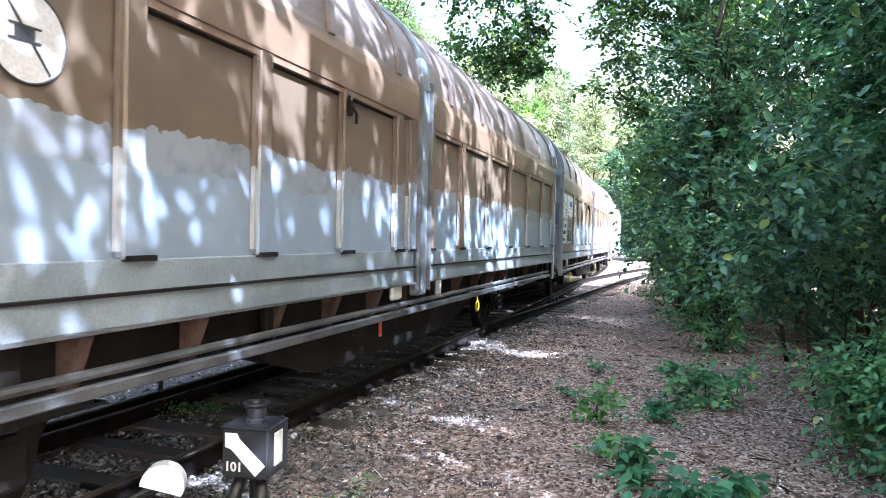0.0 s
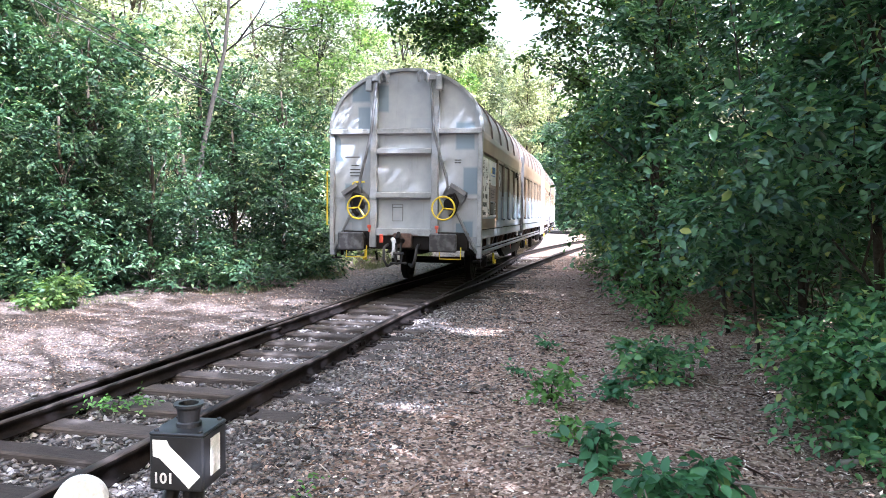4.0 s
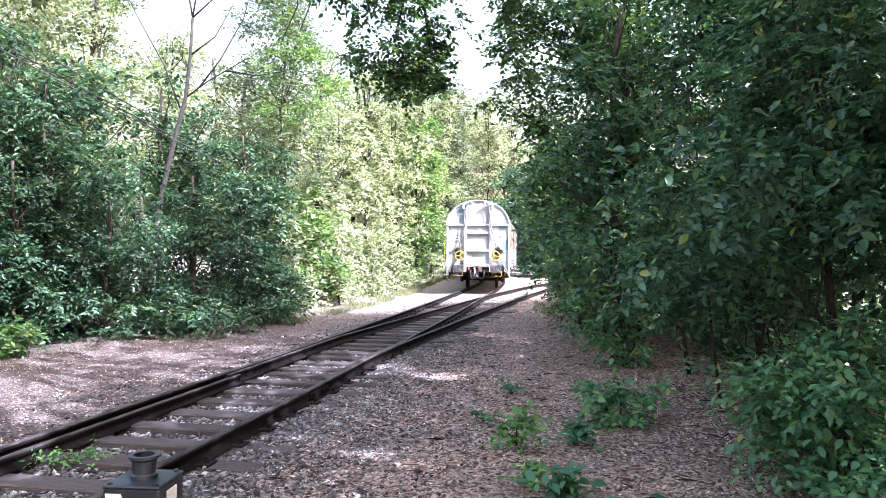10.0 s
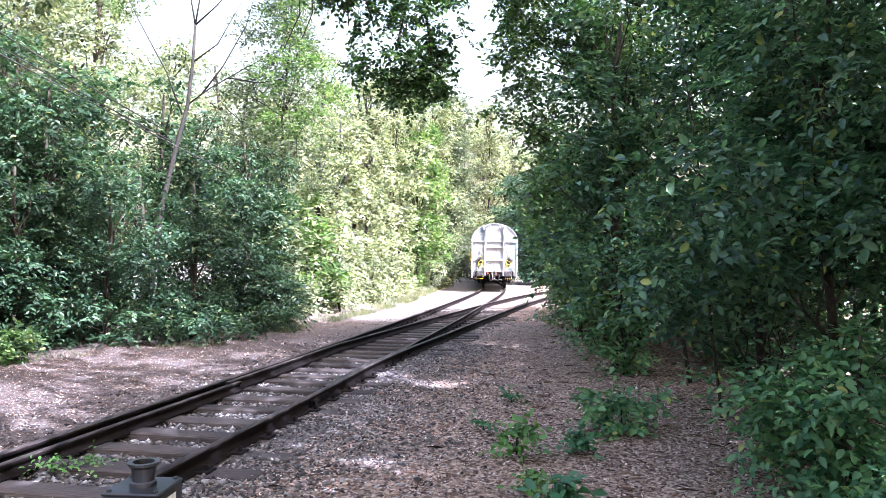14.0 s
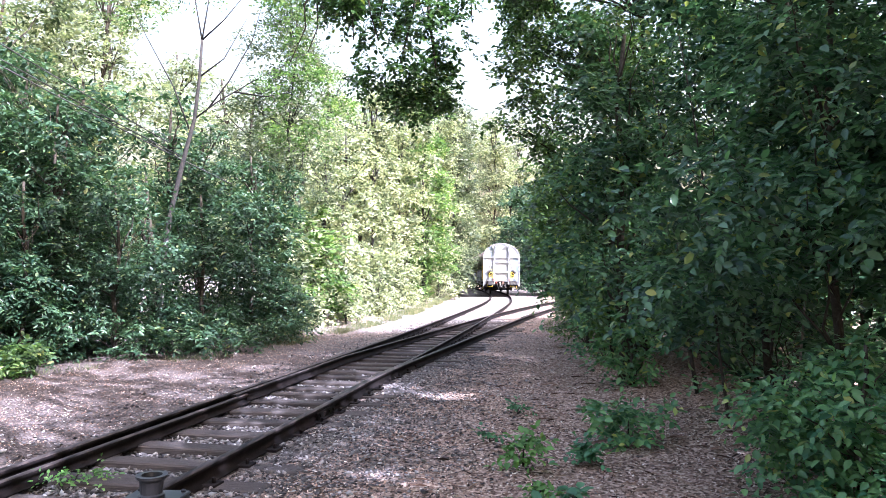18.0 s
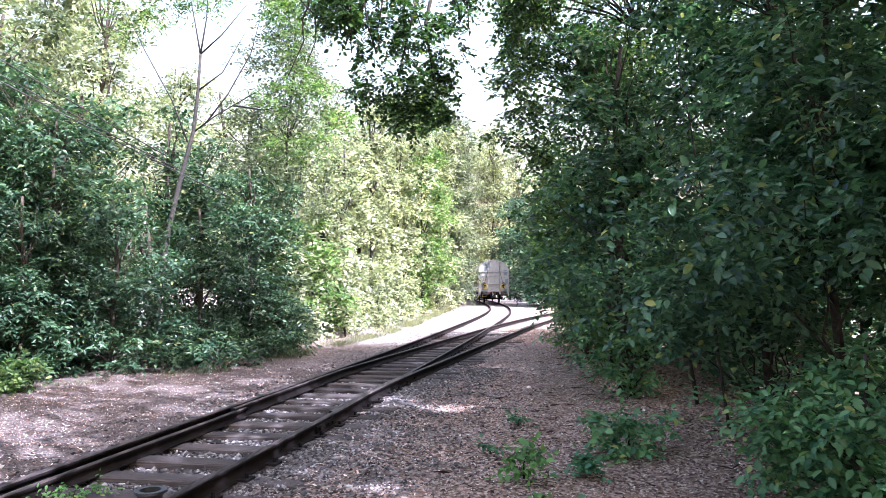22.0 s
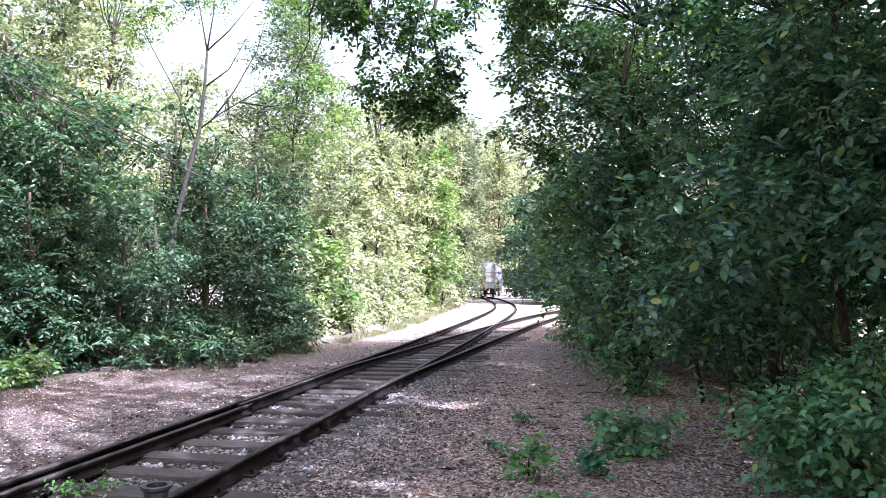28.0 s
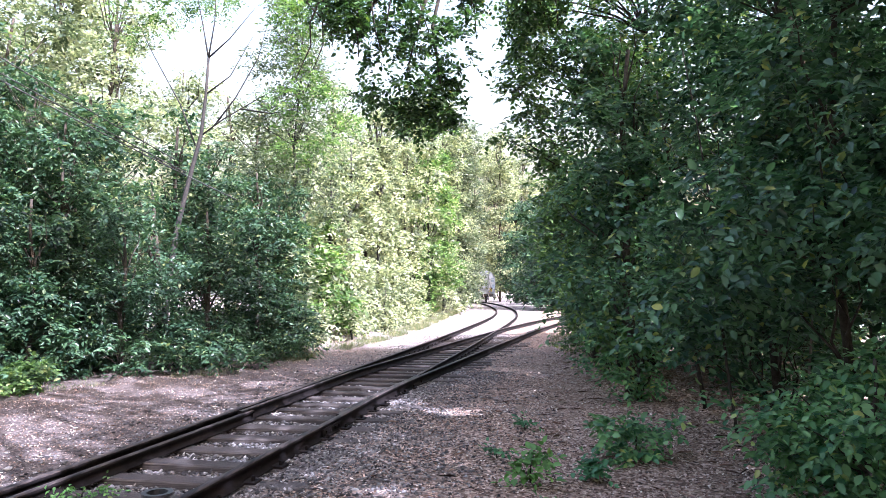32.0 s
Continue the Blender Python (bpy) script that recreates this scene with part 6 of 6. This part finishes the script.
    for x, y, h in ((10.2, 70.5, 13), (10.0, 78, 14), (10.5, 88, 14), (9.5, 100, 16), (8.2, 114, 30), (4.8, 128, 32), (12.5, 120, 30), (9, 140, 36), (14, 68, 10), (1.0, 73, 13), (0.2, 83, 14), (-2.5, 93, 15), (14, 98, 16), (19, 84, 14), (23, 72, 12), (28, 62, 11), (28, 96, 14), (34, 50, 12), (40, 70, 15)):
        # the right-hand trees keep plain leaves, the rest have sunlight in their colour
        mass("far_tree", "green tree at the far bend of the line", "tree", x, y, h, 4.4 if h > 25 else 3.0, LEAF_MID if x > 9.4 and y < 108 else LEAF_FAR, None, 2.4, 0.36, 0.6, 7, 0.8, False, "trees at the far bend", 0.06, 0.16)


def grass():
    """Dry grass and low weeds at the edge of the far shrubs."""
    n = 30000
    y = 10.5 + 55 * RNG.uniform(0, 1, n) ** 1.5
    edge = np.interp(y, [10, 12, 15, 19, 25, 32, 60, 70], [-8.6, -7.2, -4.6, -3.5, -2.3, -1.3, 1.0, 2.0])
    x = edge - np.abs(RNG.normal(0, 0.5, n)) + 0.25
    m = 2500
    y = np.concatenate([y, RNG.uniform(14, 34, m)])
    x = np.concatenate([x, np.interp(y[n:], [14, 20, 25, 34], [3.0, 3.2, 3.5, 6.0]) + np.abs(RNG.normal(0, 0.6, m))])
    clump = np.sin(x * 2.3 + 1.7 * np.sin(y * 0.9)) + np.sin(y * 1.7 + x) + RNG.normal(0, 0.5, len(x))
    keep = (clump > -0.1) & ((y > 17) | (RNG.uniform(0, 1, len(x)) < 0.4))
    x, y = x[keep], y[keep]
    k = len(x)
    ax = np.stack([RNG.normal(0, 0.35, k), RNG.normal(0, 0.35, k), np.ones(k)], 1)
    up = RNG.normal(0, 1, (k, 3))
    v, q = leaf_arrays(np.stack([x, y, np.full(k, -0.02)], 1), ax, up, RNG.uniform(0.06, 0.26, k) * np.clip(y / 26, 0.55, 1.2), 0.05, 0.1, False)
    tagged(new("grass", raw_mesh("grass", v, q, GRASS)), "dry yellow-green grass along the foot of the bank", "grass", kind="stuff")


def dry_stalk(label, points, r):
    """A dry pale stalk or fallen branch lying on the litter."""
    t = tagged(empty("dry_branch", pose(*points[0])), label, "branch")
    base = Vector(points[0])
    bm = bmesh.new()
    tube(bm, [Vector(p) - base for p in points], [r * (1 - 0.6 * i / (len(points) - 1)) for i in range(len(points))], 7)
    part("stalk", bm, TIMBER, t, smooth=True)


dry_stalk("pale dry stalk standing among the bramble shoots", [(0.99, 3.80, -0.03), (0.97, 3.83, 0.12), (0.94, 3.86, 0.24)], 0.009)
dry_stalk("pale fallen branch lying under the low shrub", [(2.55, 5.0, 0.03), (2.85, 4.9, 0.09), (3.1, 4.86, 0.11), (3.4, 4.7, 0.24)], 0.022)
dry_stalk("thin dry branch lying in the litter", [(1.6, 4.6, 0.02), (1.85, 4.45, 0.05), (2.2, 4.42, 0.04), (2.5, 4.5, 0.06)], 0.008)
for dx, dy, dz in ((0.0, 0.0, 0.75), (0.18, 0.1, 0.6), (-0.2, 0.05, 0.55), (0.32, -0.05, 0.4), (-0.1, -0.12, 0.66)):
    dry_stalk("dry pale weed stalk at the edge of the far litter", [(-7.1 + dx * 0.3, 9.95 + dy, -0.03), (-7.1 + dx * 0.7, 9.95 + dy, dz * 0.5), (-7.1 + dx * 1.4, 9.95 + dy, dz)], 0.008)
for x, y, h, lean, r, bark in ((3.1, 11.85, 2.6, 0.25, 0.03, BARK), (3.3, 8.3, 4.6, -0.5, 0.018, BARK), (3.9, 8.0, 4.2, 0.4, 0.014, TIMBER), (3.8, 10.8, 4.8, -0.6, 0.03, BARK)):
    stem("slender leaning stem at the edge of the near wood", x, y, h, lean, r, bark)
SHADE = 1.05
near_side()
far_side()
grass()

# ---- overhead lines and dark stems in the far wood ----
def cable(label, a, b, sag):
    t = tagged(empty("overhead_cable", pose(*a)), label, "cable", "overhead cables")
    bm = bmesh.new()
    p, q = Vector((0, 0, 0)), Vector(b) - Vector(a)
    tube(bm, [p.lerp(q, f) - Vector((0, 0, 4 * sag * f * (1 - f))) for f in np.linspace(0, 1, 12)], 0.011, 6)
    part("strand", bm, CABLE, t)


cable("black overhead cable passing in front of the far wood", (-8.31, 11.6, 5.80), (-5.10, 13.8, 4.00), 0.03)
cable("black overhead cable beside the first one", (-8.31, 11.7, 6.10), (-5.30, 13.7, 4.25), 0.03)
cable("thin black overhead cable above the shrubs", (-8.6, 12.1, 5.80), (-4.3, 14.5, 3.55), 0.04)
for x, y, h, lean in ((-12.6, 15.6, 5.0, 0.8), (-11.0, 16.8, 4.6, -0.3), (-9.3, 17.2, 5.2, 0.3), (-13.8, 16.8, 6.0, 0.5), (-7.0, 17.6, 4.4, -0.4), (-10.2, 17.6, 5.5, 0.6)):
    t = tagged(empty("sapling", pose(x, y, 0)), "dark leaning stem of a sapling in the far wood", "tree", "saplings of the far wood")
    rng = random.Random(int(x * 10))
    bm = bmesh.new()
    tube(bm, [(lean * f + rng.uniform(-0.08, 0.08), rng.uniform(-0.08, 0.08), h * f) for f in (0, 0.25, 0.5, 0.75, 1.0)], [0.10, 0.085, 0.07, 0.05, 0.02], 8)
    part("trunk", bm, BARK, t, smooth=True)
    bm = bmesh.new()
    limbs(bm, (lean * 0.5, 0, h * 0.5), [(lean * 0.5 + rng.uniform(-1.2, 1.2), rng.uniform(-0.5, 0.5), h * rng.uniform(0.7, 1.0)) for _ in range(4)], 0.035, 5, 0.15, rng)
    part("limb", bm, BARK, t, smooth=True)


# ---- what moves ----
# seconds and the distance in metres ahead of the lens at which the last wagon's end stands on its line
TRAIN = [(0.0, -0.30), (1.2, 3.74), (1.7, 5.42), (2.2, 7.2), (2.7, 8.93), (3.2, 10.65), (3.5, 11.72), (6.0, 20.4), (9.0, 30.0), (13.0, 42.6), (17.0, 54.6), (19.0, 61.0), (23.0, 71.5), (28.0, 84.5), (32.0, 94.0)]


def train_s(t):
    """Arc length of the last wagon's end at t seconds, smooth between the known times."""
    ts = np.array([a for a, b in TRAIN])
    ys = np.array([b for a, b in TRAIN])
    fine = np.arange(-2, 36, 0.05)
    raw = np.interp(fine, ts, ys)
    raw = np.where(fine < 0, ys[0] + (fine - ts[0]) * 3.7, raw)
    raw = np.where(fine > 32, ys[-1] + (fine - 32) * 2.4, raw)
    w = np.hanning(31)
    sm = np.convolve(np.pad(raw, 15, mode="edge"), w / w.sum(), "valid")
    return float(np.interp(np.interp(t, fine, sm), MAIN[:, 1], MAIN_S))


def motions():
    rows_t = [0.5 * i for i in range(65)]
    fine_t = [0.15 * i for i in range(214)] + [32.0]
    pitch = SIZE * (LENGTH + 1.24)
    a, b = SIZE * AXLES[0], SIZE * AXLES[1]
    for k, (w, sets) in enumerate(WAGONS):
        rows = []
        for t in rows_t:
            s = train_s(t) + k * pitch
            xa, ya, _ = main_at(s + a)
            xb, yb, _ = main_at(s + b)
            h = math.atan2(xb - xa, yb - ya)
            rows.append((t, pose(xa - a * math.sin(h), ya - a * math.cos(h), RAIL_Z, 0, 0, -math.degrees(h))))
        walk(w, rows)
        w.scale = (SIZE, SIZE, SIZE)
        for ws, y in zip(sets, AXLES):
            walk(ws, [(t, pose(0, y, WHEEL_R, -math.degrees((train_s(t) - train_s(0)) / (SIZE * WHEEL_R)))) for t in fine_t])


motions()
